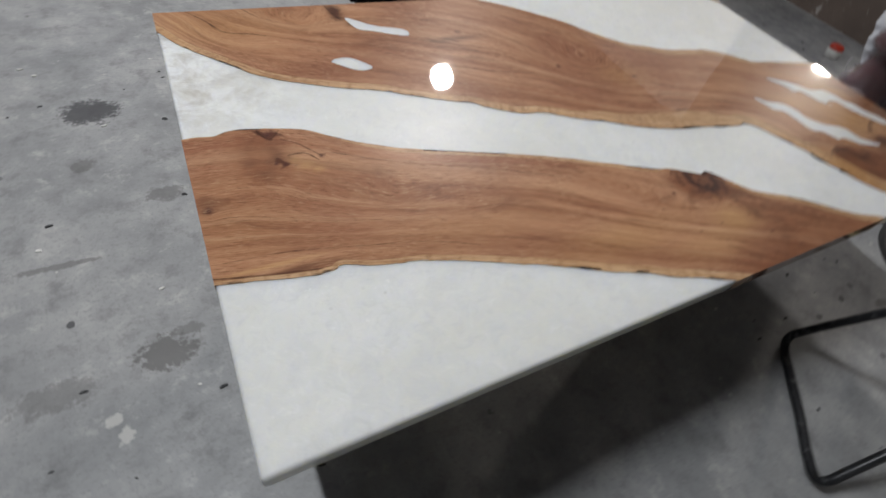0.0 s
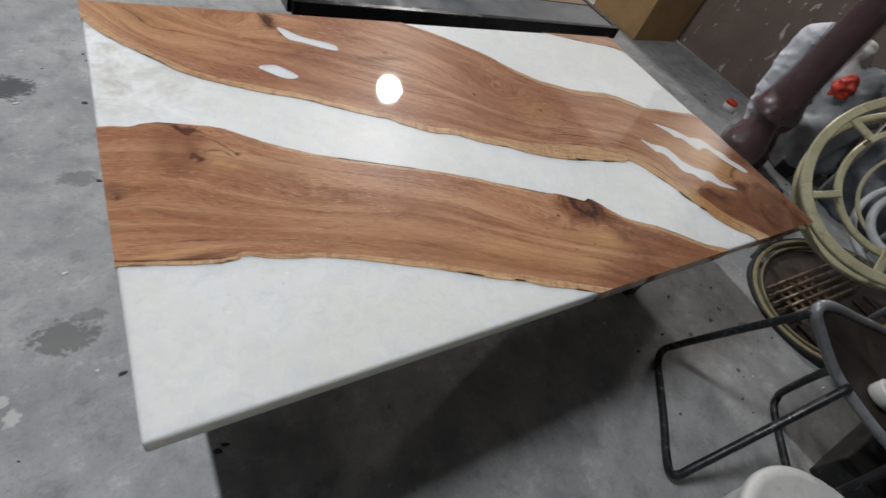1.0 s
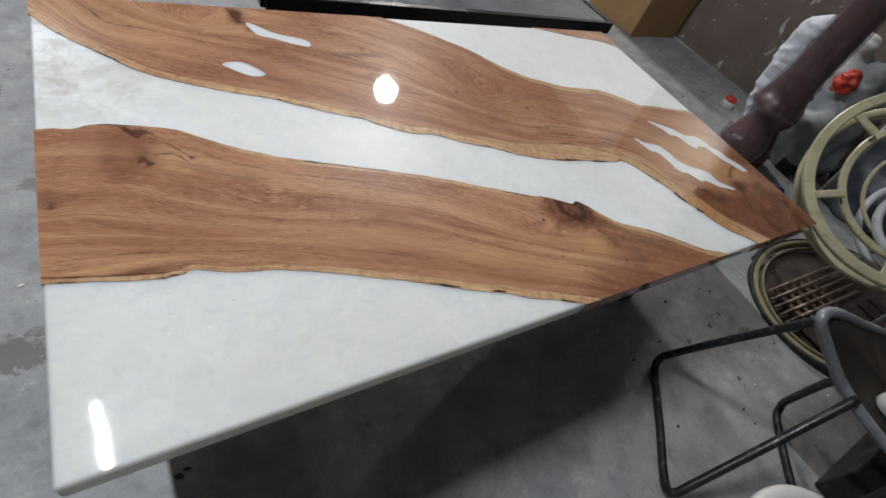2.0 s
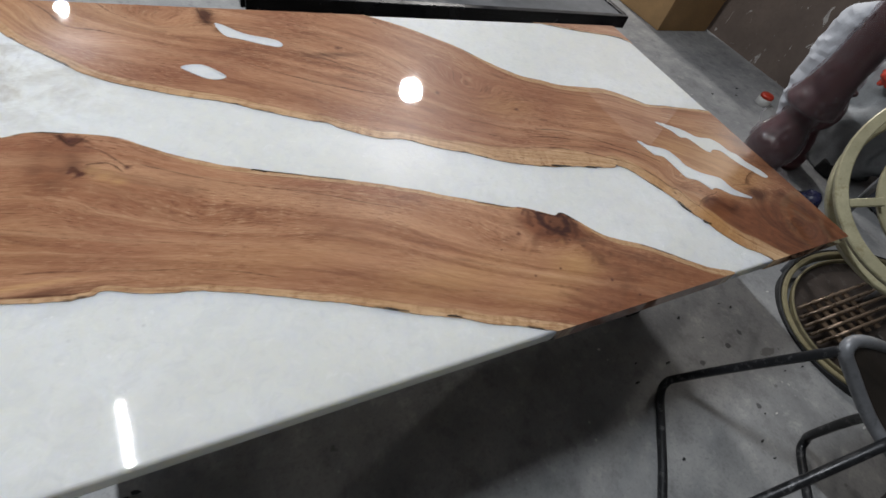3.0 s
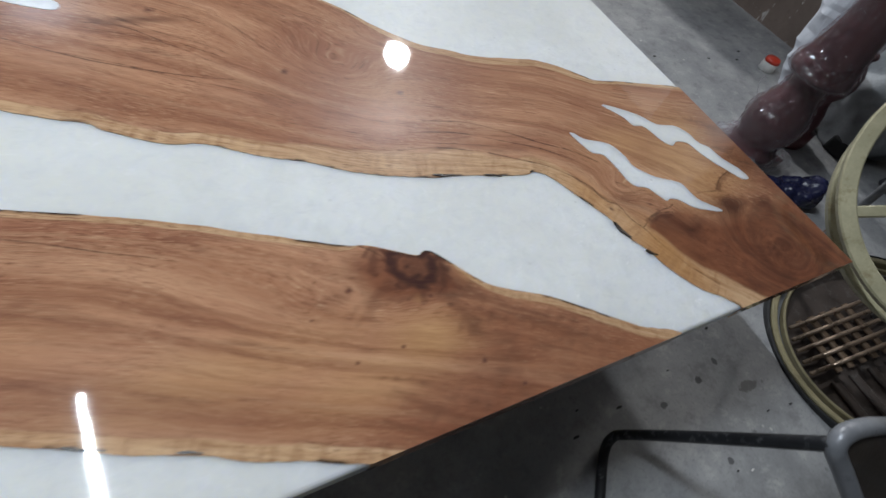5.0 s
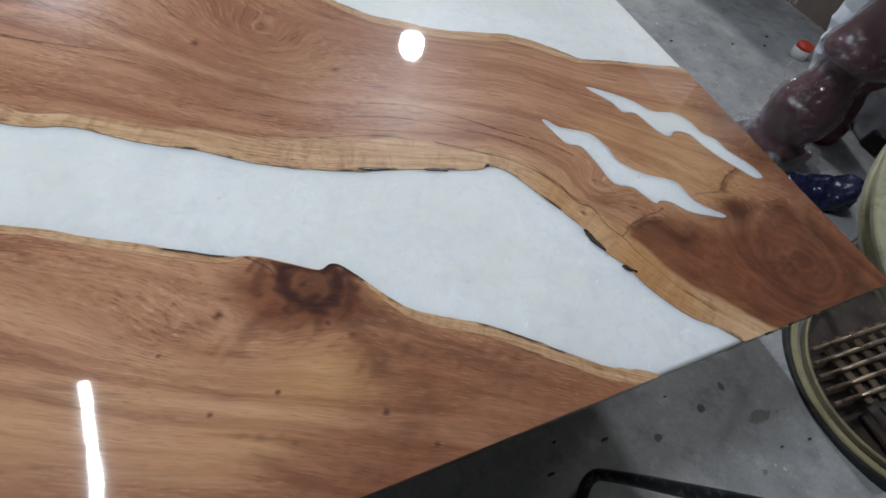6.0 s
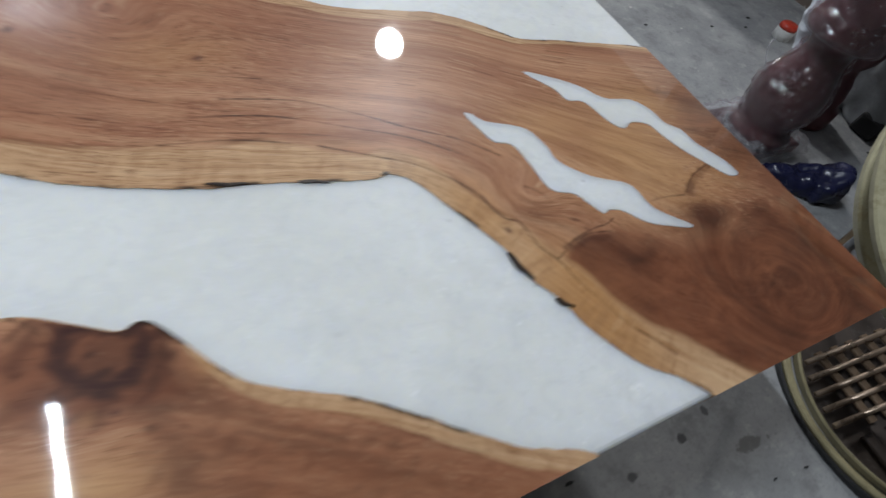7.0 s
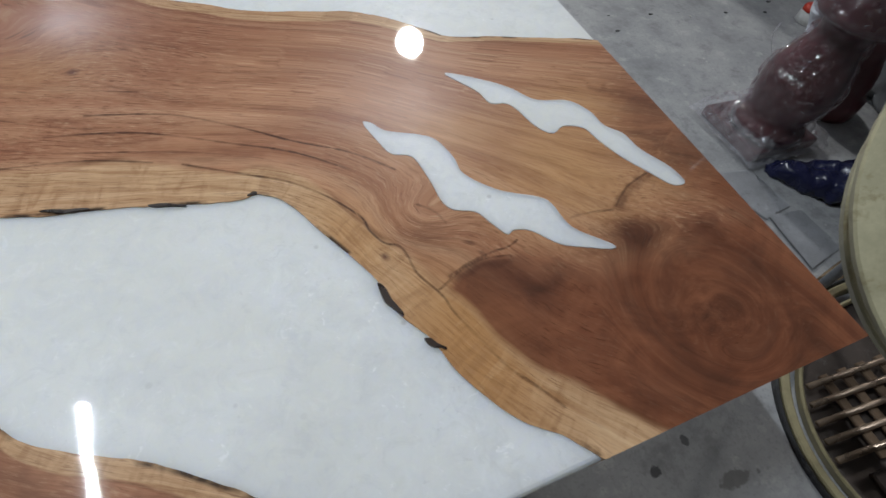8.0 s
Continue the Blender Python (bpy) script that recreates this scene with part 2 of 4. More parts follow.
    m.put(m.b, "Coat Normal", m.node("ShaderNodeBump", Height=m.noise(m.coords((1, 1, 1)), 7, 2), Strength=0.035, Distance=0.01))
    return m.m


def resin_material(name, colour, cloud):
    m = Mat(name, colour)
    g = m.coords()
    warp = m.noise(g, 3.0, 4, 0.6, 0.6)
    veil = m.noise(m.coords((1, 1, 1), g, (4, 2, 0)), 19, 6, 0.7, 0.5)
    fine = m.noise(g, 90, 3, 0.6)
    c = m.mix(m.grey(warp, 0.35, 0.68), colour, cloud)
    c = m.mix(m.grey(veil, 0.46, 0.68, 0.0, 0.75), c, tuple(v * 0.87 for v in cloud))
    curl = m.noise(m.coords((1, 1, 1), g, (1, 8, 0)), 34, 5, 0.7, 1.0)
    c = m.mix(m.grey(curl, 0.52, 0.70, 0.0, 0.38), c, (0.60, 0.615, 0.615))
    flake = m.noise(m.coords((1, 1, 1), g, (3, 3, 0)), 75, 4, 0.7, 1.2)
    c = m.mix(m.math("MULTIPLY", m.grey(flake, 0.62, 0.70, 0.0, 0.8), m.grey(warp, 0.46, 0.60)), c, (0.92, 0.93, 0.93))
    c = m.mix(m.math("MULTIPLY", m.grey(flake, 0.38, 0.30, 0.0, 0.3), m.grey(warp, 0.46, 0.60)), c, (0.52, 0.53, 0.53))
    c = m.mix(m.grey(curl, 0.42, 0.28, 0.0, 0.45), c, (0.86, 0.87, 0.865))
    # marbled grey towards one corner of the pour
    x, y = m.split(g, 0), m.split(g, 1)
    corner = m.math("MULTIPLY", m.grey(x, 0.42, 0.05), m.grey(y, 0.62, 0.85))
    c = m.mix(m.math("MULTIPLY", corner, m.grey(m.noise(g, 14, 6, 0.7, 0.5), 0.44, 0.64, 0.0, 0.85)), c, (0.50, 0.48, 0.44))
    bub = m.node("ShaderNodeTexVoronoi", 0, {}, Vector=g, Scale=24.0, Randomness=1.0)
    c = m.mix(m.math("MULTIPLY", m.grey(bub, 0.10, 0.05, 0.0, 0.5), m.grey(warp, 0.45, 0.6)), c, (0.45, 0.45, 0.44))
    m.set(Base_Color=c, Roughness=0.4, Coat_Weight=1.0, Coat_Roughness=0.028, Coat_IOR=1.5, Specular_IOR_Level=0.04, Subsurface_Weight=0.7, Subsurface_Radius=(0.05, 0.046, 0.036), Subsurface_Scale=1.0)
    m.bump(m.math("ADD", m.math("MULTIPLY", fine, 0.3), veil), 0.3, 0.003)
    m.put(m.b, "Coat Normal", m.node("ShaderNodeBump", Height=m.noise(m.coords((1, 1, 1)), 7, 2), Strength=0.035, Distance=0.01))
    return m.m


INK, OIL, CHALK = (0.055, 0.055, 0.06), (0.115, 0.112, 0.11), (0.60, 0.59, 0.56)
STAINS = [(-0.34, 1.73, 0.11, 0.08, 0.9, INK), (-0.20, 0.585, 0.085, 0.06, 0.92, OIL), (-0.14, 0.64, 0.05, 0.02, 0.6, OIL), (-0.13, 1.21, 0.07, 0.04, 0.6, OIL), (-0.37, 1.42, 0.04, 0.04, 0.6, OIL),
          (-0.335, 0.44, 0.022, 0.018, 0.7, CHALK), (-0.31, 0.39, 0.02, 0.025, 0.7, CHALK), (-0.46, 0.55, 0.10, 0.05, 0.5, OIL), (-0.45, 0.98, 0.14, 0.012, 0.6, OIL), (-0.42, 0.76, 0.012, 0.012, 0.9, INK),
          (2.30, -0.15, 0.05, 0.018, 0.75, OIL), (2.13, -0.07, 0.014, 0.012, 0.9, INK), (2.24, -0.04, 0.012, 0.014, 0.8, INK), (1.95, -0.09, 0.018, 0.012, 0.8, INK), (2.05, -0.30, 0.012, 0.01, 0.8, INK)]


def floor_material():
    m = Mat("power_trowelled_concrete")
    g = m.coords()
    big, mid, fine = m.noise(g, 3.4, 6, 0.65), m.noise(g, 9.5, 7, 0.72), m.noise(g, 85, 4, 0.7)
    c = m.ramp(big, [(0.3, (0.215, 0.222, 0.228)), (0.5, (0.30, 0.306, 0.31)), (0.7, (0.385, 0.387, 0.385))])
    c = m.mix(m.grey(mid, 0.52, 0.66, 0.0, 0.75), c, (0.180, 0.182, 0.185))
    c = m.mix(m.grey(mid, 0.45, 0.33, 0.0, 0.7), c, (0.46, 0.455, 0.445))
    c = m.mix(m.grey(fine, 0.52, 0.70, 0.0, 0.5), c, (0.17, 0.17, 0.17))
    spots = m.node("ShaderNodeTexVoronoi", 0, {}, Vector=m.coords((1, 1, 1), g, (2, 3, 0)), Scale=7.0, Randomness=1.0)
    size = m.noise(g, 9, 2)
    c = m.mix(m.grey(m.math("ADD", m.math("SUBTRACT", spots, m.grey(size, 0.45, 0.8, 0.0, 0.10)), m.grey(m.noise(g, 70, 4, 0.7), 0.25, 0.75, -0.05, 0.06)), 0.03, 0.0, 0.0, 0.7), c, (0.11, 0.11, 0.112))
    drops = m.node("ShaderNodeTexVoronoi", 0, {}, Vector=m.coords((1, 1, 1), g, (7, 1, 0)), Scale=16.0, Randomness=1.0)
    c = m.mix(m.math("MULTIPLY", m.grey(drops, 0.09, 0.05), m.grey(m.noise(g, 2.6, 3), 0.55, 0.62, 0.0, 0.7)), c, (0.58, 0.57, 0.54))
    # spilt stains and scuffs with ragged outlines
    x, y = m.split(g, 0), m.split(g, 1)
    rag = m.math("ADD", m.grey(m.noise(g, 22, 6, 0.7), 0.25, 0.75, -0.4, 0.4), m.grey(m.noise(g, 75, 3, 0.6), 0.25, 0.75, -0.28, 0.28))
    for sx, sy, rx, ry, dark, shade in STAINS:
        dx = m.math("MULTIPLY", m.math("SUBTRACT", x, sx), 1 / rx)
        dy = m.math("MULTIPLY", m.math("SUBTRACT", y, sy), 1 / ry)
        r = m.math("ADD", m.math("SQRT", m.math("ADD", m.math("MULTIPLY", dx, dx), m.math("MULTIPLY", dy, dy))), rag)
        c = m.mix(m.grey(r, 1.0, 0.72, 0.0, dark), c, shade)
    m.set(Base_Color=c, Roughness=m.grey(mid, 0.3, 0.7, 0.42, 0.62))
    m.bump(m.math("ADD", mid, m.math("MULTIPLY", fine, 0.35)), 0.25, 0.004)
    return m.m


def wall_material(name, colour, flake=None):
    m = Mat(name, colour, 0.75)
    g = m.coords()
    big, fine = m.noise(g, 1.7, 6, 0.65), m.noise(g, 38, 4, 0.65)
    c = m.ramp(big, [(0.3, tuple(v * 0.72 for v in colour)), (0.7, tuple(min(1, v * 1.15) for v in colour))])
    c = m.mix(m.grey(fine, 0.5, 0.75, 0.0, 0.4), c, tuple(v * 0.6 for v in colour))
    if flake:
        s = m.noise(m.coords((22, 22, 9)), 1, 3, 0.55, 0.8)
        c = m.mix(m.grey(s, 0.655, 0.69, 0.0, 0.85), c, flake)
    m.set(Base_Color=c)
    m.bump(fine, 0.3, 0.004)
    return m.m


def wrap_material(MILKY=0.02):
    """Stretch film: mostly clear, with wrinkled glints and milky folds that paint in some sheen."""
    m = Mat("stretch_film")
    nt = m.nt
    h = m.noise(m.coords((60, 60, 110)), 1, 3, 0.55, 0.8)
    bump = m.node("ShaderNodeBump", Height=h, Strength=0.5, Distance=0.004)
    gl = m.node("ShaderNodeBsdfGlossy", Color=(1, 1, 1, 1), Roughness=0.11, Normal=bump)
    clear = m.node("ShaderNodeBsdfTransparent", Color=(0.95, 0.94, 0.96, 1))
    milk = m.node("ShaderNodeBsdfDiffuse", Color=(0.80, 0.80, 0.84, 1), Normal=bump)
    # pale diffuse streaks along the creases, standing in for part of the glints
    sheen_folds = m.noise(m.coords((22, 22, 70)), 1, 5, 0.7, 2.0)
    tr = m.node("ShaderNodeMixShader", i0=m.grey(sheen_folds, 0.58, 0.70, MILKY, MILKY + 0.42), i1=clear, i2=milk)
    fr = m.node("ShaderNodeFresnel", IOR=1.75, Normal=bump)
    mix = m.node("ShaderNodeMixShader", i0=m.grey(fr, 0.05, 0.8, 0.04, 0.5), i1=tr, i2=gl)
    nt.links.new(mix, nt.nodes["Material Output"].inputs[0])
    return m.m


WOOD = wood_material()
RESIN = resin_material("pearl_white_resin", (0.725, 0.735, 0.705), (0.79, 0.81, 0.81))
FLOOR = floor_material()
SMOKED = plain("glossy_smoked_resin", (0.13, 0.135, 0.145), 0.12, 0.0, 0.3, 6, 0.05)
GREY_WALL = wall_material("grey_plaster", (0.12, 0.124, 0.128))
# pale surface for the added reflector out of view
PALE_REFLECTOR = wall_material("pale_reflector_plaster", (0.68, 0.67, 0.66))
BROWN_WALL = wall_material("brown_painted_wall", (0.185, 0.142, 0.118), (0.55, 0.53, 0.50))
CEILING = wall_material("corrugated_ceiling", (0.24, 0.24, 0.26))
BLACK = plain("black_lacquered_metal", (0.012, 0.012, 0.014), 0.22, 0.0, 0.3, 8, 0.05)
TUBE_BLACK = plain("worn_black_steel_tube", (0.022, 0.023, 0.026), 0.38, 0.3, 0.4, 14, 0.1, (0.16, 0.16, 0.165))
TUBE_GREY = plain("worn_grey_steel_tube", (0.27, 0.28, 0.30), 0.4, 0.2, 0.35, 12, 0.1, (0.10, 0.10, 0.11))
BRASS = plain("pale_brass_lacquer", (0.47, 0.435, 0.28), 0.36, 0.12, 0.25, 10, 0.08, (0.28, 0.22, 0.11))
BEIGE = plain("beige_moulded_frame", (0.27, 0.235, 0.135), 0.45, 0.0, 0.3, 12, 0.1, (0.20, 0.16, 0.09))
ROD = plain("polished_copper_rod", (0.30, 0.225, 0.165), 0.30, 0.55, 0.3, 15, 0.05)
SLAT = plain("brown_slat", (0.20, 0.135, 0.085), 0.45, 0.0, 0.3, 15, 0.1)
RUST = plain("rusty_brown_seat", (0.030, 0.022, 0.016), 0.6, 0.0, 0.5, 9, 0.4, (0.02, 0.016, 0.014))
DARK_PANEL = plain("dark_brown_panel", (0.065, 0.050, 0.042), 0.5, 0.0, 0.4, 14, 0.2, (0.13, 0.12, 0.11))
CARDBOARD = plain("corrugated_cardboard", (0.42, 0.255, 0.115), 0.8, 0.0, 0.18, 5, 0.2)
MAHOGANY = plain("dark_turned_wood", (0.115, 0.036, 0.040), 0.35, 0.0, 0.35, 8, 0.1)
FILM = wrap_material()
LOOSE_FILM = wrap_material(0.16)
FOAM = plain("white_foam_sheet", (0.66, 0.68, 0.73), 0.6, 0.0, 0.08, 10, 0.3)
SACK = plain("grey_dusty_sack", (0.36, 0.375, 0.385), 0.8, 0.0, 0.25, 7, 0.4, (0.25, 0.25, 0.255))
SHEETING = plain("dark_blue_grey_sheeting", (0.085, 0.09, 0.108), 0.5, 0.0, 0.5, 8, 0.4, (0.02, 0.02, 0.024))
RED = plain("red_plastic", (0.55, 0.045, 0.02), 0.4, 0.0, 0.25, 12, 0.15)
BLUE = plain("dark_blue_plastic_bag", (0.012, 0.014, 0.05), 0.25, 0.0, 0.4, 12, 0.3)
WHITE = plain("white_plastic", (0.66, 0.655, 0.63), 0.45, 0.0, 0.12, 8, 0.15, (0.48, 0.46, 0.42))
PALE_GREY = plain("pale_grey_plastic", (0.48, 0.49, 0.51), 0.45, 0.0, 0.2, 10, 0.15, (0.3, 0.3, 0.3))
BLACK_BOX = plain("dull_black_board", (0.018, 0.018, 0.019), 0.6, 0.0, 0.4, 9, 0.3, (0.07, 0.07, 0.07))
BATTEN = plain("rough_batten", (0.17, 0.12, 0.07), 0.7, 0.0, 0.35, 16, 0.3)
BARK = plain("bark", (0.028, 0.016, 0.010), 0.3, 0.0, 0.4, 60, 0.2)
DEBRIS = plain("dark_scrap", (0.035, 0.035, 0.038), 0.7, 0.0, 0.4, 20, 0.2)

# ---------------------------------------------------------------- the hall
X0, X1, Y0, Y1, H = -6.0, 11.0, -5.0, 15.0, 6.2


def structure(name, lo, hi, material, label, category):
    return tagged(part(name, box(lo, hi), material, None, "", False), label, category, kind="structure")


structure("floor", (X0, Y0, -0.15), (X1, Y1, 0), FLOOR, "grey stained power-trowelled concrete workshop floor", "floor")
# Unseen outer walls and ceiling, added to close the hall for bounced light.
structure("wall_north", (X0 - 0.2, Y1, -0.15), (X1 + 0.2, Y1 + 0.2, H), GREY_WALL, "unseen plain grey plastered wall, added to close the hall", "wall")
structure("wall_south", (X0 - 0.2, Y0 - 0.2, -0.15), (X1 + 0.2, Y0, H), GREY_WALL, "unseen plain grey plastered wall, added to close the hall", "wall")
structure("wall_west", (X0 - 0.2, Y0, -0.15), (X0, Y1, H), GREY_WALL, "unseen plain grey plastered wall, added to close the hall", "wall")
structure("wall_east_1", (X1, Y0, -0.15), (X1 + 0.2, 5.8, H), GREY_WALL, "unseen plain grey plastered wall, added to close the hall", "wall")
# Unseen pale half, added so that the tabletop mirrors a bright haze.
structure("wall_east_reflector", (X1 - 0.01, 5.8, -0.15), (X1 + 0.2, Y1, H), PALE_REFLECTOR, "unseen pale wall section, added to reflect in the tabletop", "wall")
structure("ceiling", (X0 - 0.2, Y0 - 0.2, H), (X1 + 0.2, Y1 + 0.2, H + 0.15), CEILING, "unseen pale grey sheet metal ceiling, added to close the hall", "ceiling")
structure("wall_partition", (4.75, -3.0, 0), (4.9, 3.6, 1.05), BROWN_WALL, "low dark brown wall with flaking white paint", "wall")

# ---------------------------------------------------------------- the river table
def curve(points, n=10, rough=0.0025, seed=0.0):
    """A live edge: a smooth line with small natural unevenness."""
    p = smooth_path(points, n)
    out = p.copy()
    for i, (x, y) in enumerate(p):
        out[i, 1] += rough * (noise.noise(Vector((x * 22, seed, 0))) + 0.6 * noise.noise(Vector((x * 75, seed + 5, 0))))
    return out


LOWER_TOP = curve([(-0.30, 0.700), (-0.02, 0.708), (0.06, 0.706), (0.09, 0.714), (0.14, 0.711), (0.24, 0.686), (0.30, 0.645), (0.36, 0.607), (0.445, 0.566), (0.555, 0.527), (0.68, 0.485), (0.80, 0.439),
                   (0.94, 0.375), (1.035, 0.333), (1.075, 0.321), (1.12, 0.297), (1.148, 0.281), (1.168, 0.287), (1.19, 0.266), (1.217, 0.228), (1.25, 0.190), (1.30, 0.162), (1.35, 0.134),
                   (1.41, 0.089), (1.475, 0.038), (1.51, 0.020), (1.55, 0.0), (1.66, -0.08)], seed=1.0)
LOWER_BOTTOM = curve([(-0.30, 0.385), (-0.02, 0.328), (0.145, 0.294), (0.174, 0.2915), (0.197, 0.291), (0.212, 0.297), (0.28, 0.274), (0.345, 0.262), (0.39, 0.248), (0.45, 0.225), (0.54, 0.187), (0.62, 0.153), (0.70, 0.113), (0.77, 0.085),
                      (0.83, 0.054), (0.89, 0.030), (0.958, 0.0), (1.15, -0.09), (1.40, -0.20), (1.66, -0.30)], seed=2.0)
UPPER_BOTTOM = curve([(-0.10, 1.42), (-0.02, 1.185), (0.0, 1.150), (0.036, 1.086), (0.085, 1.028), (0.146, 0.964), (0.194, 0.914), (0.258, 0.875), (0.338, 0.838), (0.396, 0.815), (0.478, 0.789), (0.535, 0.758),
                      (0.63, 0.713), (0.692, 0.689), (0.72, 0.665), (0.80, 0.620), (0.87, 0.606), (0.94, 0.566), (1.03, 0.529), (1.115, 0.485), (1.24, 0.447), (1.32, 0.436), (1.40, 0.420),
                      (1.455, 0.411), (1.48, 0.414), (1.51, 0.390), (1.535, 0.342), (1.565, 0.286), (1.582, 0.247), (1.590, 0.206), (1.613, 0.168), (1.628, 0.120), (1.66, 0.066), (1.698, 0.030),
                      (1.725, 0.0), (1.80, -0.08)], seed=3.0)
UPPER_TOP = curve([(-0.40, 1.50), (-0.05, 1.46), (0.5, 1.40), (0.85, 1.31), (0.97, 1.243), (1.08, 1.180), (1.15, 1.125), (1.24, 1.050), (1.31, 0.962), (1.37, 0.903), (1.41, 0.872), (1.46, 0.852), (1.53, 0.820),
                   (1.62, 0.803), (1.70, 0.790), (1.77, 0.752), (1.82, 0.710), (1.85, 0.687), (1.92, 0.675), (2.04, 0.648), (2.13, 0.624), (2.4, 0.5), (2.5, 0.1), (2.5, -0.1)], seed=4.0)
STRIP_EDGE = curve([(1.60, 1.29), (1.69, 1.247), (1.77, 1.222), (1.89, 1.187), (2.04, 1.158), (2.10, 1.130), (2.14, 1.085)], seed=6.0)


def along(c, x):
    """The height y of a live edge at x."""
    return np.interp(x, c[:, 0], c[:, 1])


def nearest(c, q):
    """Distance of points q to the polyline c, and the arc length of the foot."""
    a, b = c[:-1], c[1:]
    d = b - a
    ll = np.maximum((d ** 2).sum(1), 1e-12)
    s = np.concatenate([[0], np.cumsum(np.sqrt(ll))])
    best, arc = np.full(len(q), 1e9), np.zeros(len(q))
    for i in range(len(a)):
        t = np.clip(((q - a[i]) @ d[i]) / ll[i], 0, 1)
        r = np.hypot(*(q - a[i] - t[:, None] * d[i]).T)
        near = r < best
        best[near], arc[near] = r[near], (s[i] + t * math.sqrt(ll[i]))[near]
    return best, arc


def calm(c, reach=0.10):
    """The same line without its small turns, for the grain to follow."""
    step = np.concatenate([[0], np.cumsum(np.hypot(*np.diff(c, axis=0).T))])
    s = np.linspace(0, step[-1], 160)
    out = []
    for a in s:
        w = np.exp(-((s - a) / reach) ** 2)
        x, y = np.interp(s, step, c[:, 0]), np.interp(s, step, c[:, 1])
        # mirror the ends so that they stay in place
        out.append(((w * x).sum() / w.sum(), (w * y).sum() / w.sum()))
    out = np.array(out)
    d0, d1 = c[0] - out[0], c[-1] - out[-1]
    f = np.linspace(0, 1, len(out))[:, None]
    return out + d0 * np.exp(-f * 12) + d1 * np.exp(-(1 - f) * 12)


def plank(name, parent, x_range, bottom, top, y_lo, y_hi, knots, swirls, darks, golds, cracks, lines, whorls, sap_bottom, sap_top, span, columns=420, rows=80, label="", reds=(), smears=()):
    """A live-edge plank as a solid with grain coordinates that follow its two edges.
    knots: x, y, radius, how far the grain bows; swirls: x, y, along, across, height, which close the figure into loops;
    darks, golds: x, y, radius x, radius y, strength; cracks: polylines; lines: across, from, to along the grain; whorls: x, y, radius;
    reds: outline, softness, strength, line of fading and its reach; smears: polyline, width, strength of dark stain; sap_bottom, sap_top: (x, width) of the pale sapwood."""
    xs = np.linspace(*x_range, columns)
    lo = np.maximum(along(bottom, xs), y_lo)
    hi = np.maximum(np.minimum(along(top, xs), y_hi), lo + 0.0006)
    f = np.linspace(0, 1, rows)
    X = np.repeat(xs[:, None], rows, 1)
    Y = lo[:, None] + (hi - lo)[:, None] * f[None]
    q = np.stack([X.ravel(), Y.ravel()], 1)
    e1, _ = nearest(bottom, q)
    e2, _ = nearest(top, q)
    bottom, top = calm(bottom), calm(top)
    d1, arc = nearest(bottom, q)
    d2, _ = nearest(top, q)
    v = d1 / (d1 + d2 + 1e-6) * span
    kd = np.full(len(q), 9.0)
    for kx, ky, r, bow in knots:
        k = np.array([[kx, ky]])
        n1, a1 = nearest(bottom, k)
        n2, _ = nearest(top, k)
        vk = n1[0] / (n1[0] + n2[0]) * span
        dist = np.hypot(q[:, 0] - kx, q[:, 1] - ky)
        v = vk + (v - vk) * (1 - bow * np.exp(-(dist / (3.0 * r)) ** 2))
        kd = np.minimum(kd, dist / r)
    for sx, sy, la, lc, height in swirls:
        k = np.array([[sx, sy]])
        n1, a1 = nearest(bottom, k)
        n2, _ = nearest(top, k)
        vk = n1[0] / (n1[0] + n2[0]) * span
        v = v + height * np.exp(-((arc - a1[0]) / la) ** 2 - ((d1 / (d1 + d2 + 1e-6) * span - vk) / lc) ** 2)

    for wx, wy, wr in whorls:
        dist = np.hypot(q[:, 0] - wx, q[:, 1] - wy)
        w = np.clip(1.25 - dist / wr, 0, 1)
        w = w * w * (3 - 2 * w)
        w = 0.8 * w
        v = v * (1 - w) + (0.2 + dist * 1.3 + 0.004 * np.sin(3 * np.arctan2(q[:, 1] - wy, q[:, 0] - wx))) * w
        arc = arc * (1 - w) + (2.0 + 0.15 * np.abs(np.arctan2(q[:, 1] - wy, q[:, 0] - wx))) * w

    def blot(spots):
        out = np.zeros(len(q))
        for dx, dy, rx, ry, s in spots:
            out = np.maximum(out, s * np.exp(-((q[:, 0] - dx) / rx) ** 2 - ((q[:, 1] - dy) / ry) ** 2))
        return out

    heart, gold = blot(darks), blot(golds)
    for line, width, s in smears:
        away = nearest(smooth_path(line, 5), q)[0]
        ragged = 1 + 0.30 * np.sin(q[:, 0] * 210 + 1.7 * np.sin(q[:, 1] * 170)) + 0.30 * np.sin(q[:, 1] * 260 + 1.9 * np.sin(q[:, 0] * 120 + 1))
        heart = np.maximum(heart, s * np.exp(-(away / width * ragged) ** 2))
    red = np.zeros(len(q))
    for outline, soft, s, fade, reach in reds:
        p = np.array(outline + outline[:1])
        inside = np.zeros(len(q), bool)
        for (ax, ay), (bx, by) in zip(p, p[1:]):
            inside ^= ((ay > q[:, 1]) != (by > q[:, 1])) & (q[:, 0] < (bx - ax) * (q[:, 1] - ay) / (by - ay + 1e-12) + ax)
        depth = np.where(inside, 1, -1) * nearest(p, q)[0]
        k = np.clip(depth / soft + 0.5, 0, 1) * s
        if fade:
            k = k * np.clip(nearest(np.array(fade), q)[0] / reach, 0, 1)
        red = np.maximum(red, k)
    crack = np.full(len(q), 0.1)
    for line in cracks:
        crack = np.minimum(crack, nearest(smooth_path(line, 6), q)[0])
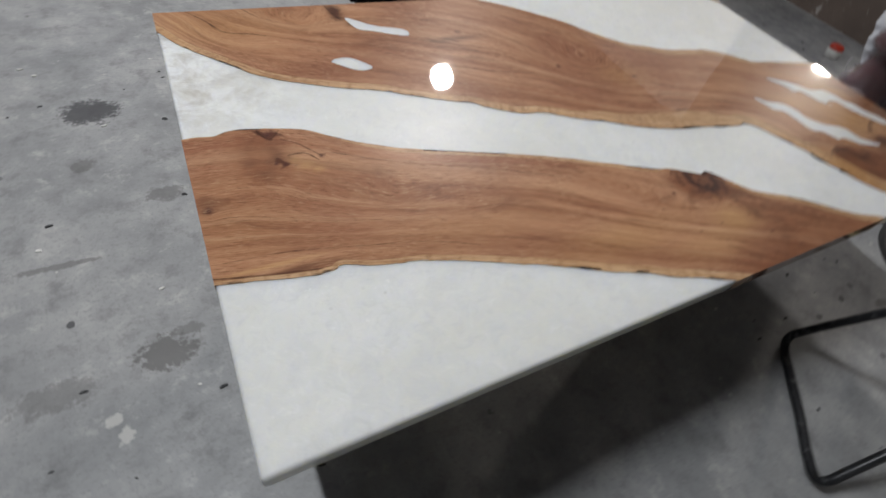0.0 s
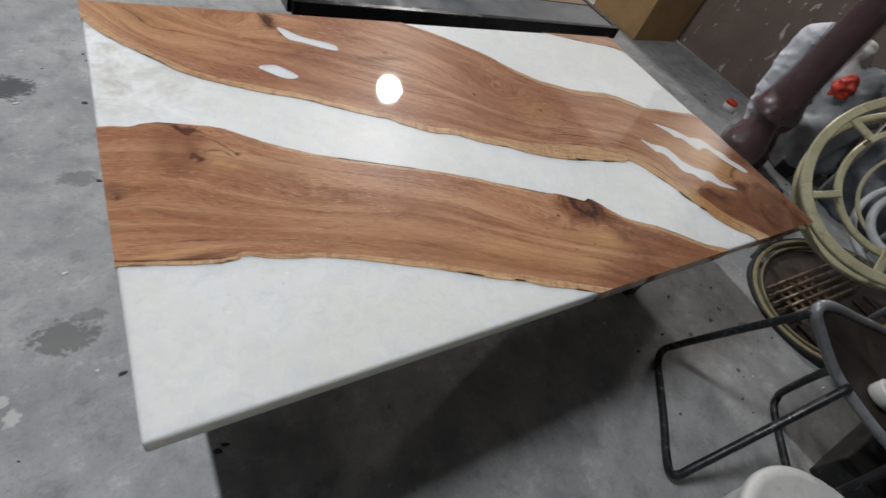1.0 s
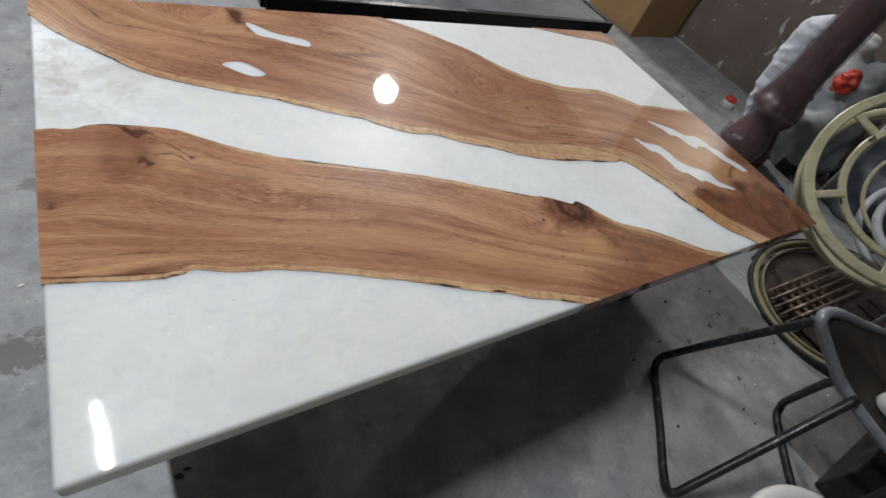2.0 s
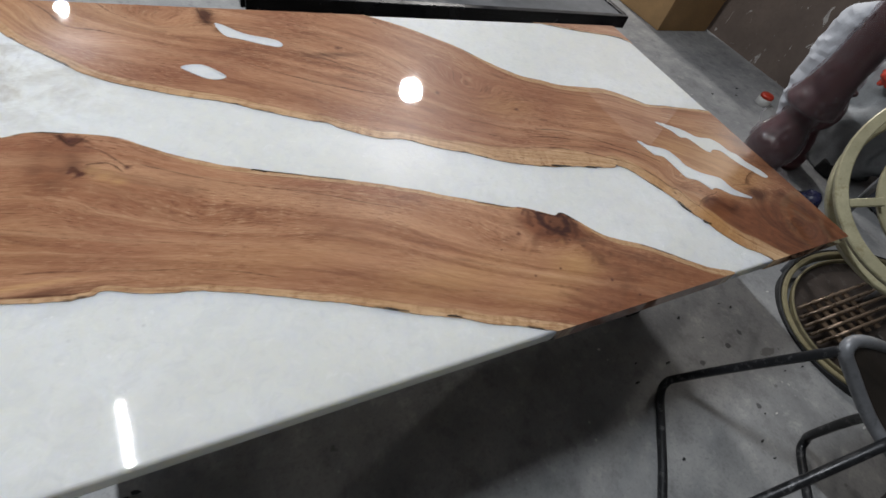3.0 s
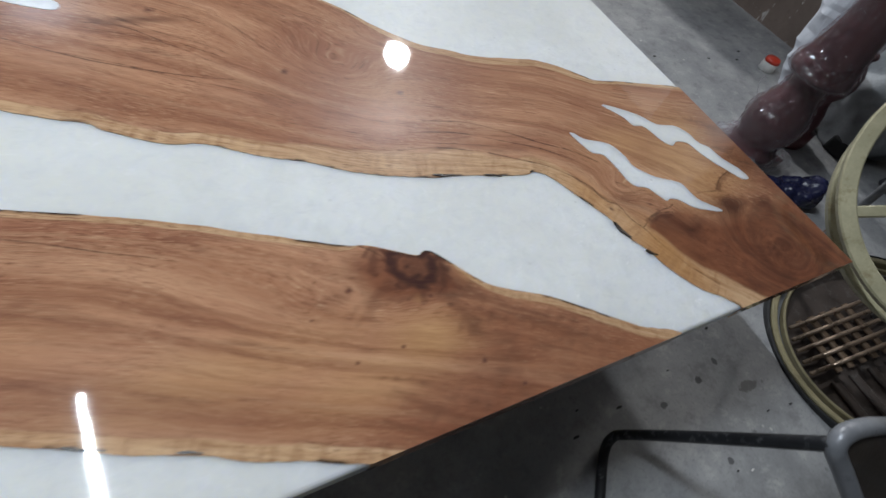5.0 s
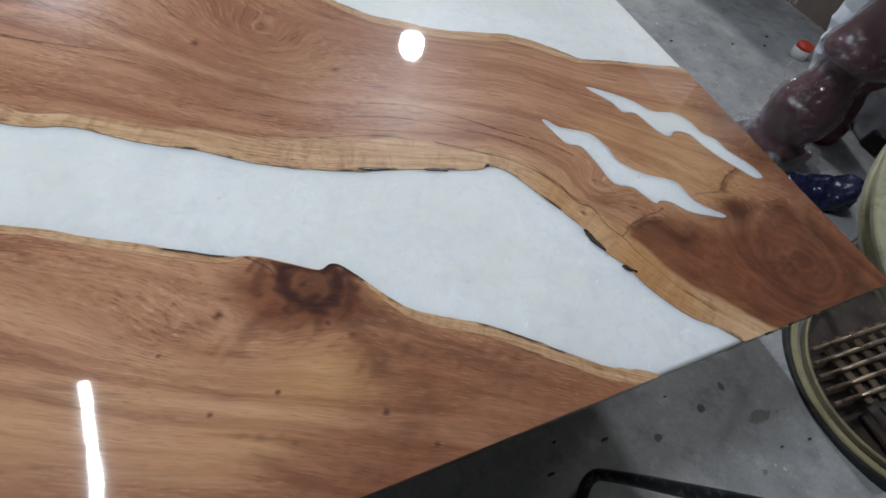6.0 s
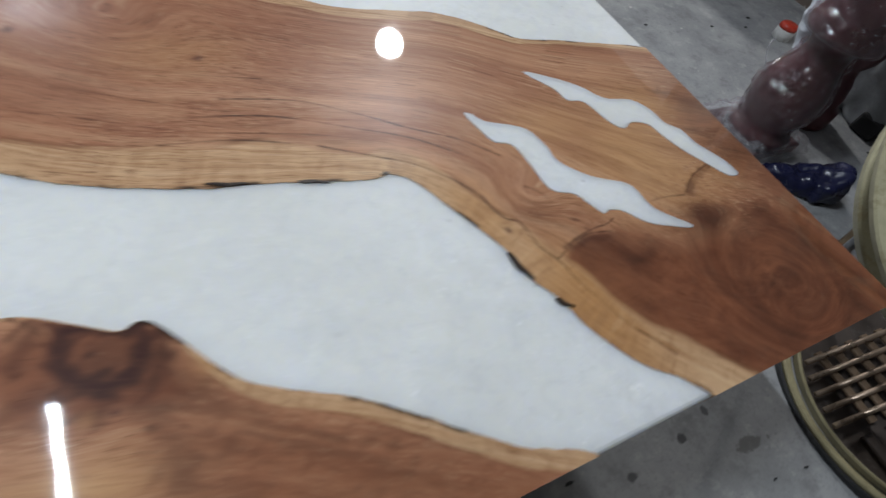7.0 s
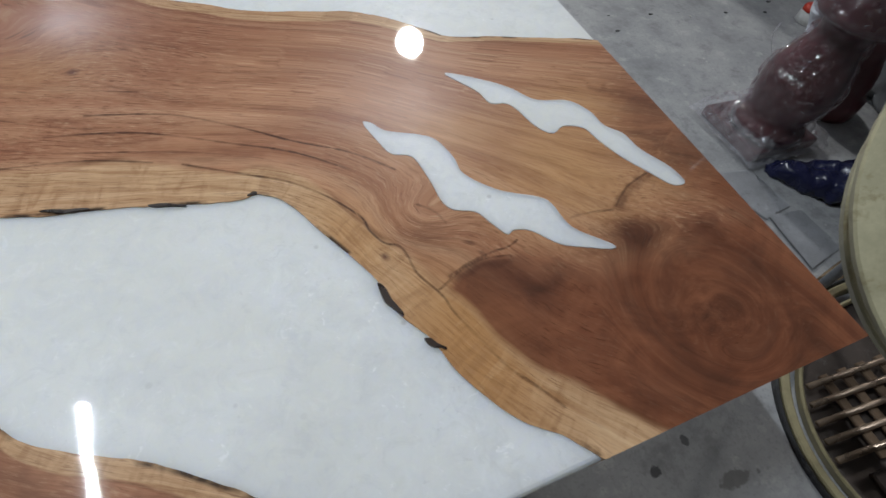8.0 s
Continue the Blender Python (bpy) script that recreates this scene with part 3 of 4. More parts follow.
    for v0, u0, u1 in lines:
        wander = v0 + 0.006 * np.sin(arc * 9 + v0 * 50) + 0.003 * np.sin(arc * 23 + v0 * 90)
        away = np.abs(v - wander) * (d1 + d2) / span + 0.02 * np.clip(np.maximum(u0 - arc, arc - u1), 0, 1)
        crack = np.minimum(crack, away + 0.0006)
    w1 = np.interp(q[:, 0], *np.array(sap_bottom).T)
    w2 = np.interp(q[:, 0], *np.array(sap_top).T)
    sap = np.maximum(np.clip(1 - e1 / (2 * w1), 0, 1), np.clip(1 - e2 / (2 * w2), 0, 1))
    n = columns * rows
    z_top, z_bot = TOP, TOP - THICK
    verts = [(x, y, z_top) for x, y in q] + [(x, lo[i], z_bot) for i, x in enumerate(xs)] + [(x, hi[i], z_bot) for i, x in enumerate(xs)]
    faces = []
    for i in range(columns - 1):
        for j in range(rows - 1):
            a = i * rows + j
            faces.append((a, a + rows, a + rows + 1, a + 1))
        a, b = i * rows, (i + 1) * rows
        faces.append((a, n + i, n + i + 1, b))
        faces.append((a + rows - 1, b + rows - 1, n + columns + i + 1, n + columns + i))
        faces.append((n + i, n + columns + i, n + columns + i + 1, n + i + 1))
    faces.append(tuple(range(rows - 1, -1, -1)) + (n, n + columns))
    e = (columns - 1) * rows
    faces.append(tuple(range(e, e + rows)) + (n + 2 * columns - 1, n + columns - 1))
    mesh = bpy.data.meshes.new(name)
    mesh.from_pydata(verts, [], faces)
    ends_lo, ends_hi = np.arange(columns) * rows, np.arange(columns) * rows + rows - 1

    def full(a):
        return np.concatenate([a, a[ends_lo], a[ends_hi]])

    for key, values in (("grain", (arc, v, kd)), ("tone", (sap, heart, np.minimum(e1, e2))), ("marks", (crack, gold, red))):
        at = mesh.attributes.new(key, "FLOAT_VECTOR", "POINT")
        at.data.foreach_set("vector", np.stack([full(a) for a in values], 1).astype(np.float32).ravel())
    mesh.materials.append(WOOD)
    mesh.update()
    ob = new(name, mesh)
    ob.parent = parent
    if label:
        ob["label"] = label
    return ob


def inlay(name, parent, outline, material, lift=0.001, label="white resin filled crack"):
    """A small poured island of resin flush with the wood."""
    p = smooth_path(outline, 6, True)
    bm = bmesh.new()
    up = [bm.verts.new((x, y, TOP + lift)) for x, y in p]
    dn = [bm.verts.new((x, y, TOP - 0.01)) for x, y in p]
    k = len(p)
    bm.faces.new(up)
    for i in range(k):
        bm.faces.new((up[i], up[(i + 1) % k], dn[(i + 1) % k], dn[i]))
    bmesh.ops.recalc_face_normals(bm, faces=bm.faces[:])
    return part(name, bm, material, parent, label, False)


def river_table():
    t = thing("river_table", "live-edge wooden river table with pearl white resin", "table")
    slab = box((0.001, FRONT + 0.001, TOP - THICK + 0.001), (LENGTH - 0.001, WIDTH - 0.001, TOP - 0.0012), 0.006, 3)
    part("resin_slab", slab, RESIN, t, "glossy pearl white poured resin", False)
    plank("plank", t, (0.0, 1.552), LOWER_BOTTOM, LOWER_TOP, FRONT, WIDTH,
          [(0.168, 0.685, 0.008, 0.6), (0.259, 0.590, 0.006, 0.5), (0.016, 0.493, 0.008, 0.7), (0.181, 0.581, 0.005, 0.4), (0.165, 0.589, 0.004, 0.4), (1.176, 0.072, 0.0035, 0.1), (1.017, 0.248, 0.0045, 0.1), (1.139, 0.201, 0.0030, 0.1), (1.065, 0.133, 0.0028, 0.1), (0.993, 0.130, 0.0032, 0.1), (1.221, 0.018, 0.0032, 0.1), (0.949, 0.214, 0.0028, 0.1)],
          [(0.34, 0.42, 0.17, 0.060, 0.050), (1.00, 0.20, 0.20, 0.085, 0.074)],
          [(0.17, 0.62, 0.020, 0.035, 0.30), (0.110, 0.60, 0.022, 0.035, 0.28), (0.02, 0.51, 0.030, 0.030, 0.25), (0.08, 0.312, 0.13, 0.011, 0.70), (1.13, 0.250, 0.055, 0.040, 0.30)],
          [(0.202, 0.590, 0.015, 0.012, 1.0), (0.222, 0.571, 0.018, 0.015, 1.0), (0.243, 0.553, 0.014, 0.011, 1.0), (0.08, 0.334, 0.10, 0.006, 0.8), (1.11, 0.130, 0.075, 0.045, 0.9), (1.119, 0.205, 0.009, 0.011, 1.0), (1.02, 0.10, 0.14, 0.05, 0.5), (0.80, 0.17, 0.22, 0.05, 0.5), (0.45, 0.30, 0.25, 0.05, 0.25), (0.06, 0.44, 0.12, 0.10, 0.25), (1.22, 0.215, 0.03, 0.02, 0.5)],
          [[(0.0, 0.336), (0.08, 0.318), (0.175, 0.301)], [(1.06, 0.325), (1.085, 0.30), (1.09, 0.285)], [(0.190, 0.662), (0.221, 0.640), (0.259, 0.590)], [(0.148, 0.702), (0.156, 0.681), (0.168, 0.668), (0.183, 0.679), (0.193, 0.693)], [(0.192, 0.607), (0.228, 0.606), (0.251, 0.577)], [(0.50, 0.55), (0.60, 0.513), (0.68, 0.486)]],
          [(0.048, 0.35, 0.75), (0.14, 0.3, 0.6), (0.30, 0.55, 0.95)], [],
          [(0, 0.008), (0.4, 0.012), (0.7, 0.020), (1.0, 0.020), (1.6, 0.014)], [(0, 0.003), (0.3, 0.004), (0.4, 0.014), (1.03, 0.012), (1.06, 0.0012), (1.19, 0.0012), (1.22, 0.008), (1.27, 0.016), (1.6, 0.022)], 0.36, columns=900, rows=190, label="reddish brown figured live-edge plank with dark knots",
          reds=[([(0.09, 0.66), (0.10, 0.57), (0.13, 0.54), (0.18, 0.56), (0.20, 0.62), (0.18, 0.68), (0.13, 0.70)], 0.05, 0.62, (), 0), ([(1.16, 0.24), (1.24, 0.17), (1.40, 0.07), (1.60, -0.02), (1.60, -0.10), (1.04, -0.10), (1.02, 0.02), (1.14, 0.05), (1.19, 0.12)], 0.10, 0.62, (), 0),
                ([(1.03, 0.30), (1.05, 0.22), (1.09, 0.20), (1.16, 0.19), (1.21, 0.19), (1.19, 0.26), (1.15, 0.31)], 0.035, 0.95, (), 0)],
          smears=[([(0.150, 0.700), (0.158, 0.684), (0.170, 0.676), (0.184, 0.684)], 0.009, 0.85), ([(0.17, 0.60), (0.183, 0.58)], 0.008, 0.7), ([(1.100, 0.292), (1.098, 0.272), (1.104, 0.252), (1.119, 0.235), (1.136, 0.228), (1.153, 0.233), (1.165, 0.250), (1.168, 0.272)], 0.013, 1.25), ([(1.104, 0.296), (1.128, 0.292), (1.150, 0.284), (1.164, 0.284)], 0.010, 1.3), ([(1.103, 0.285), (1.101, 0.262)], 0.011, 1.2), ([(1.135, 0.226), (1.128, 0.205)], 0.010, 0.5),
                  ([(1.080, 0.306), (1.071, 0.289), (1.063, 0.273)], 0.012, 0.75), ([(1.182, 0.262), (1.180, 0.240), (1.172, 0.222)], 0.012, 0.7), ([(1.162, 0.214), (1.177, 0.165), (1.183, 0.122)], 0.018, 0.34),
                  ([(1.174, 0.224), (1.221, 0.178), (1.277, 0.122), (1.351, 0.060)], 0.018, 0.30), ([(1.084, 0.240), (1.052, 0.223), (1.032, 0.197)], 0.018, 0.38), ([(1.063, 0.254), (1.011, 0.244), (0.960, 0.236)], 0.012, 0.20),
                  ([(1.033, 0.071), (1.067, 0.034), (1.12, 0.0)], 0.016, 0.30)])
    plank("plank", t, (0.0, LENGTH), UPPER_BOTTOM, UPPER_TOP, FRONT, WIDTH,
          [(0.82, 1.035, 0.008, 0.5), (1.05, 0.80, 0.007, 0.5), (1.598, 0.281, 0.005, 0.4), (1.28, 0.70, 0.006, 0.5)],
          [(0.35, 1.15, 0.20, 0.06, 0.07), (0.15, 1.1, 0.12, 0.06, 0.06), (1.15, 0.80, 0.16, 0.08, 0.10), (1.66, 0.33, 0.04, 0.05, 0.06), (1.76, 0.55, 0.2, 0.04, 0.03)],
          [(1.925, 0.215, 0.055, 0.032, 0.75), (2.02, 0.17, 0.06, 0.05, 0.35), (2.10, 0.45, 0.06, 0.05, 0.42), (2.10, 0.33, 0.05, 0.06, 0.35), (1.90, 0.03, 0.04, 0.05, 0.45), (1.945, 0.088, 0.03, 0.03, 0.35), (1.98, 0.08, 0.13, 0.10, 0.42), (1.86, 0.03, 0.05, 0.05, 0.30), (1.78, 0.17, 0.05, 0.04, 0.25),
           (0.478, 1.195, 0.022, 0.05, 0.95), (0.52, 1.12, 0.03, 0.02, 0.7), (0.80, 1.00, 0.10, 0.018, 0.6), (1.655, 0.30, 0.03, 0.025, 0.28)],
          [(1.89, 0.36, 0.15, 0.13, 0.95), (1.78, 0.45, 0.14, 0.07, 0.7), (1.98, 0.47, 0.11, 0.07, 0.75), (2.02, 0.30, 0.06, 0.06, 0.6), (1.57, 0.32, 0.05, 0.08, 0.7), (1.65, 0.15, 0.07, 0.12, 0.95), (0.10, 1.15, 0.22, 0.10, 0.6), (1.25, 0.72, 0.10, 0.06, 0.4)],
          [[(1.40, 0.487), (1.483, 0.444), (1.517, 0.425), (1.547, 0.399), (1.569, 0.374), (1.589, 0.344), (1.593, 0.321), (1.604, 0.300), (1.619, 0.291), (1.624, 0.277), (1.626, 0.252), (1.631, 0.238), (1.641, 0.219), (1.646, 0.206), (1.648, 0.192), (1.657, 0.166), (1.667, 0.142), (1.679, 0.111), (1.702, 0.077), (1.716, 0.054)],
           [(1.641, 0.219), (1.659, 0.227), (1.677, 0.236), (1.706, 0.243), (1.728, 0.241), (1.746, 0.237)], [(1.661, 0.233), (1.691, 0.243), (1.724, 0.249), (1.747, 0.250), (1.764, 0.256)], [(1.294, 0.605), (1.393, 0.584), (1.473, 0.540), (1.539, 0.495), (1.606, 0.456), (1.655, 0.410)],
           [(1.240, 0.575), (1.351, 0.558), (1.468, 0.507), (1.535, 0.474), (1.598, 0.425)], [(1.208, 0.529), (1.294, 0.521), (1.367, 0.499)], [(1.662, 0.345), (1.680, 0.328), (1.687, 0.306)],
           [(0.462, 1.243), (0.468, 1.20), (0.482, 1.155), (0.50, 1.125), (0.53, 1.093)], [(0.685, 0.993), (0.761, 0.979), (0.833, 0.920)], [(0.754, 1.013), (0.796, 0.977)], [(0.550, 0.957), (0.702, 0.867), (0.868, 0.801), (0.947, 0.783)],
           [(1.926, 0.267), (1.964, 0.293), (2.010, 0.308)], [(1.852, 0.268), (1.888, 0.267), (1.918, 0.262)]],
          [(0.30, 0.2, 0.7), (0.36, 0.15, 0.65), (0.42, 0.2, 0.8), (0.18, 0.2, 0.6), (0.10, 1.45, 1.90), (0.16, 1.30, 1.75), (0.235, 1.20, 1.80), (0.30, 0.60, 1.20), (0.25, 0.70, 1.30), (0.33, 1.0, 1.5), (0.145, 1.0, 1.5), (0.21, 0.9, 1.4)], [(1.945, 0.088, 0.115)],
          [(0, 0.022), (0.5, 0.024), (0.87, 0.028), (1.1, 0.05), (1.2, 0.068), (1.33, 0.075), (1.46, 0.045), (1.53, 0.045), (1.60, 0.042), (1.66, 0.060), (1.75, 0.055), (2.2, 0.04)],
          [(0, 0.004), (1.25, 0.008), (1.36, 0.022), (1.55, 0.03), (1.78, 0.03), (1.86, 0.014), (2.2, 0.014)], 0.50, columns=1100, rows=240, label="wide brown live-edge plank with bent grain",
          reds=[([(1.648, 0.212), (1.675, 0.232), (1.706, 0.242), (1.746, 0.237), (1.777, 0.242), (1.83, 0.24), (1.90, 0.23), (1.96, 0.22), (2.03, 0.24), (2.20, 0.24), (2.20, -0.05), (1.758, -0.05), (1.732, 0.024), (1.717, 0.056), (1.703, 0.080), (1.680, 0.114), (1.668, 0.145), (1.658, 0.169), (1.650, 0.193)], 0.012, 0.95,
                 [(1.79, 0.252), (1.84, 0.235), (1.90, 0.232), (1.96, 0.225), (2.03, 0.245), (2.20, 0.245)], 0.07),
                ([(2.02, 0.42), (2.20, 0.60), (2.20, 0.10), (2.05, 0.10), (2.04, 0.25)], 0.09, 0.55, (), 0)],
          smears=[([(2.055, 0.205), (1.997, 0.191), (1.949, 0.168), (1.916, 0.135), (1.897, 0.100), (1.889, 0.066), (1.890, 0.037), (1.885, 0.012)], 0.016, 0.45), ([(2.015, 0.120), (1.977, 0.132), (1.934, 0.120), (1.909, 0.100), (1.905, 0.075)], 0.007, 0.35),
                  ([(2.103, 0.179), (2.087, 0.210), (2.037, 0.214)], 0.008, 0.40), ([(2.12, 0.139), (2.081, 0.108), (2.048, 0.066), (2.022, 0.027)], 0.009, 0.35), ([(1.926, 0.262), (1.964, 0.287), (2.012, 0.303)], 0.010, 0.45),
                  ([(1.80, 0.21), (1.86, 0.10), (1.88, 0.04)], 0.012, 0.25), ([(2.04, 0.497), (2.10, 0.474), (2.13, 0.447)], 0.010, 0.35), ([(1.67, 0.228), (1.70, 0.236), (1.74, 0.232)], 0.006, 0.40)])
    plank("plank", t, (1.69, LENGTH), STRIP_EDGE, curve([(1.5, 1.5), (2.3, 1.45)]), 0.0, WIDTH, [], [], [], [], [[(1.70, 1.25), (1.8, 1.217), (1.9, 1.188), (2.04, 1.160)]], [], [], [(0, 0.01), (3, 0.01)], [(0, 0.01), (3, 0.01)], 0.2, 60, 12,
          "thin strip of brown wood at the edge")
    inlay("resin_island", t, [(1.639, 0.507), (1.651, 0.504), (1.666, 0.484), (1.710, 0.465), (1.730, 0.448), (1.741, 0.410), (1.743, 0.377), (1.777, 0.338), (1.825, 0.312), (1.838, 0.295), (1.845, 0.253),
                              (1.883, 0.213), (1.878, 0.207), (1.849, 0.218), (1.815, 0.234), (1.789, 0.263), (1.768, 0.271), (1.755, 0.268), (1.742, 0.292), (1.731, 0.312), (1.704, 0.324), (1.695, 0.342),
                              (1.693, 0.378), (1.688, 0.417), (1.680, 0.430), (1.659, 0.439), (1.650, 0.461)], RESIN)
    inlay("resin_island", t, [(1.801, 0.586), (1.815, 0.586), (1.864, 0.556), (1.893, 0.532), (1.922, 0.496), (1.974, 0.482), (1.998, 0.450), (2.003, 0.415), (2.024, 0.390), (2.031, 0.353), (2.054, 0.310),
                              (2.059, 0.278), (2.046, 0.273), (2.031, 0.281), (2.012, 0.312), (1.992, 0.344), (1.976, 0.383), (1.966, 0.417), (1.936, 0.429), (1.910, 0.419), (1.891, 0.440), (1.874, 0.494),
                              (1.844, 0.505), (1.834, 0.538)], RESIN)
    inlay("resin_island", t, [(0.498, 1.151), (0.515, 1.151), (0.570, 1.104), (0.639, 1.078), (0.661, 1.057), (0.652, 1.037), (0.611, 1.048), (0.555, 1.075), (0.516, 1.093)], RESIN)
    inlay("resin_island", t, [(0.391, 0.939), (0.414, 0.950), (0.448, 0.945), (0.488, 0.900), (0.475, 0.885), (0.445, 0.888), (0.408, 0.918)], RESIN)
    for x, y, length, wide, turn in ((1.275, 0.4455, 0.050, 0.005, -12), (1.472, 0.416, 0.012, 0.004, 10), (1.586, 0.225, 0.050, 0.008, -74), (1.615, 0.160, 0.026, 0.006, -45), (1.378, 0.424, 0.042, 0.004, -16), (0.50, 0.543, 0.035, 0.003, -20),
                                     (0.665, 0.133, 0.050, 0.003, -25), (0.77, 0.088, 0.030, 0.003, -23)):
        ca, sa = math.cos(radians(turn)), math.sin(radians(turn))
        shape = [(length * 0.5 * math.cos(a), wide * 0.5 * math.sin(a) * (1 + 0.5 * math.sin(3 * a + x * 20))) for a in np.linspace(0, 2 * math.pi, 13)[:-1]]
        inlay("bark_pocket", t, [(x + p * ca - q * sa, y + p * sa + q * ca) for p, q in shape], BARK, 0.0016, "dark bark pocket")
    # Unseen supports, placed by where their shadows fall on the floor.
    for x0, y0, x1, y1 in ((1.76, 0.17, 1.83, 0.43), (0.25, 0.70, 0.39, 1.08)):
        part("hidden_leg", box((x0, y0, 0), (x1, y1, TOP - THICK + 0.001), 0.004), BLACK_BOX, t, "unseen black block leg, set to shape the floor shadow", False)
    return t


river_table()


# ---------------------------------------------------------------- beyond the table
def second_table():
    t = thing("black_edged_table", "glossy wood and grey resin table with black metal edging", "table")
    x0, x1, y0, y1, z = 0.62, 2.38, 1.405, 2.35, 0.575
    part("tabletop", box((x0 + 0.02, y0 + 0.02, z - 0.04), (x1 - 0.02, y1 - 0.02, z - 0.004), 0.002), SMOKED, t, "glossy smoky grey resin", False)
    part("plank", box((x0 + 0.03, y0 + 0.24, z - 0.03), (x1 - 0.03, y1 - 0.06, z), 0.003), SLAT, t, "glossy brown wooden plank", False)
    part("edging", box((x0, y0 - 0.01, z - 0.055), (x1, y0 + 0.02, z + 0.002), 0.003), BLACK, t, "", False)
    part("edging", box((x0, y1 - 0.02, z - 0.055), (x1, y1 + 0.01, z + 0.002), 0.003), BLACK, t, "", False)
    for xx in (x0 - 0.012, x1 - 0.018):
        part("edging", box((xx, y0 + 0.02, z - 0.055), (xx + 0.03, y1 - 0.02, z + 0.001), 0.003), BLACK, t, "", False)
    for xx in (x0 + 0.40, x1 - 0.45):
        for yy in (y0 + 0.05, y1 - 0.09):
            part("leg", box((xx, yy, 0), (xx + 0.05, yy + 0.05, z - 0.041), 0.003), BLACK, t, "", False)


second_table()


def carton():
    c = thing("cardboard_box", "tall brown cardboard box standing on the floor", "box", at=(4.02, 2.41, 0), turn=2)
    part("box_body", box((0, 0, 0), (0.66, 0.60, 1.0), 0.006), CARDBOARD, c, "", False)
    part("tape", box((0.30, -0.001, 0.60), (0.36, 0.6, 1.0015)), WHITE, c, "clear packing tape", False)


carton()


def lumpy(path, radii, n=18, crease=0.01, seed=0.0, flat=1.0, fine=0.25):
    """A soft sack or bundle along a path with changing radius."""
    p = smooth_path(path, 8)
    r = np.interp(np.linspace(0, 1, len(p)), np.linspace(0, 1, len(radii)), radii)
    bm = bmesh.new()
    rings = []
    for i, c in enumerate(p):
        t = Vector(p[min(i + 1, len(p) - 1)] - p[max(i - 1, 0)]).normalized()
        s = t.cross(Vector((0.2, 1, 0.1))).normalized()
        w = t.cross(s)
        ring = []
        for k in range(n):
            a = 2 * math.pi * k / n
            d = Vector(s * math.cos(a) + w * math.sin(a) * flat)
            q = Vector(c) + d * r[i]
            fold = 1 - 2.2 * abs(noise.noise(Vector((q.x * 9 + seed, q.y * 9, q.z * 5))))
            q += d * crease * (noise.noise(q * 7 + Vector((seed, 0, 0))) * 1.3 + 0.7 * fold + fine * noise.noise(q * 34 + Vector((0, seed, 0))))
            q.z = max(q.z, 0.0)
            ring.append(bm.verts.new(q))
        rings.append(ring)
    for a, b in zip(rings, rings[1:]):
        for k in range(n):
            bm.faces.new((a[k], a[(k + 1) % n], b[(k + 1) % n], b[k]))
    bm.faces.new(rings[0])
    bm.faces.new(rings[-1])
    bmesh.ops.recalc_face_normals(bm, faces=bm.faces[:])
    return bm


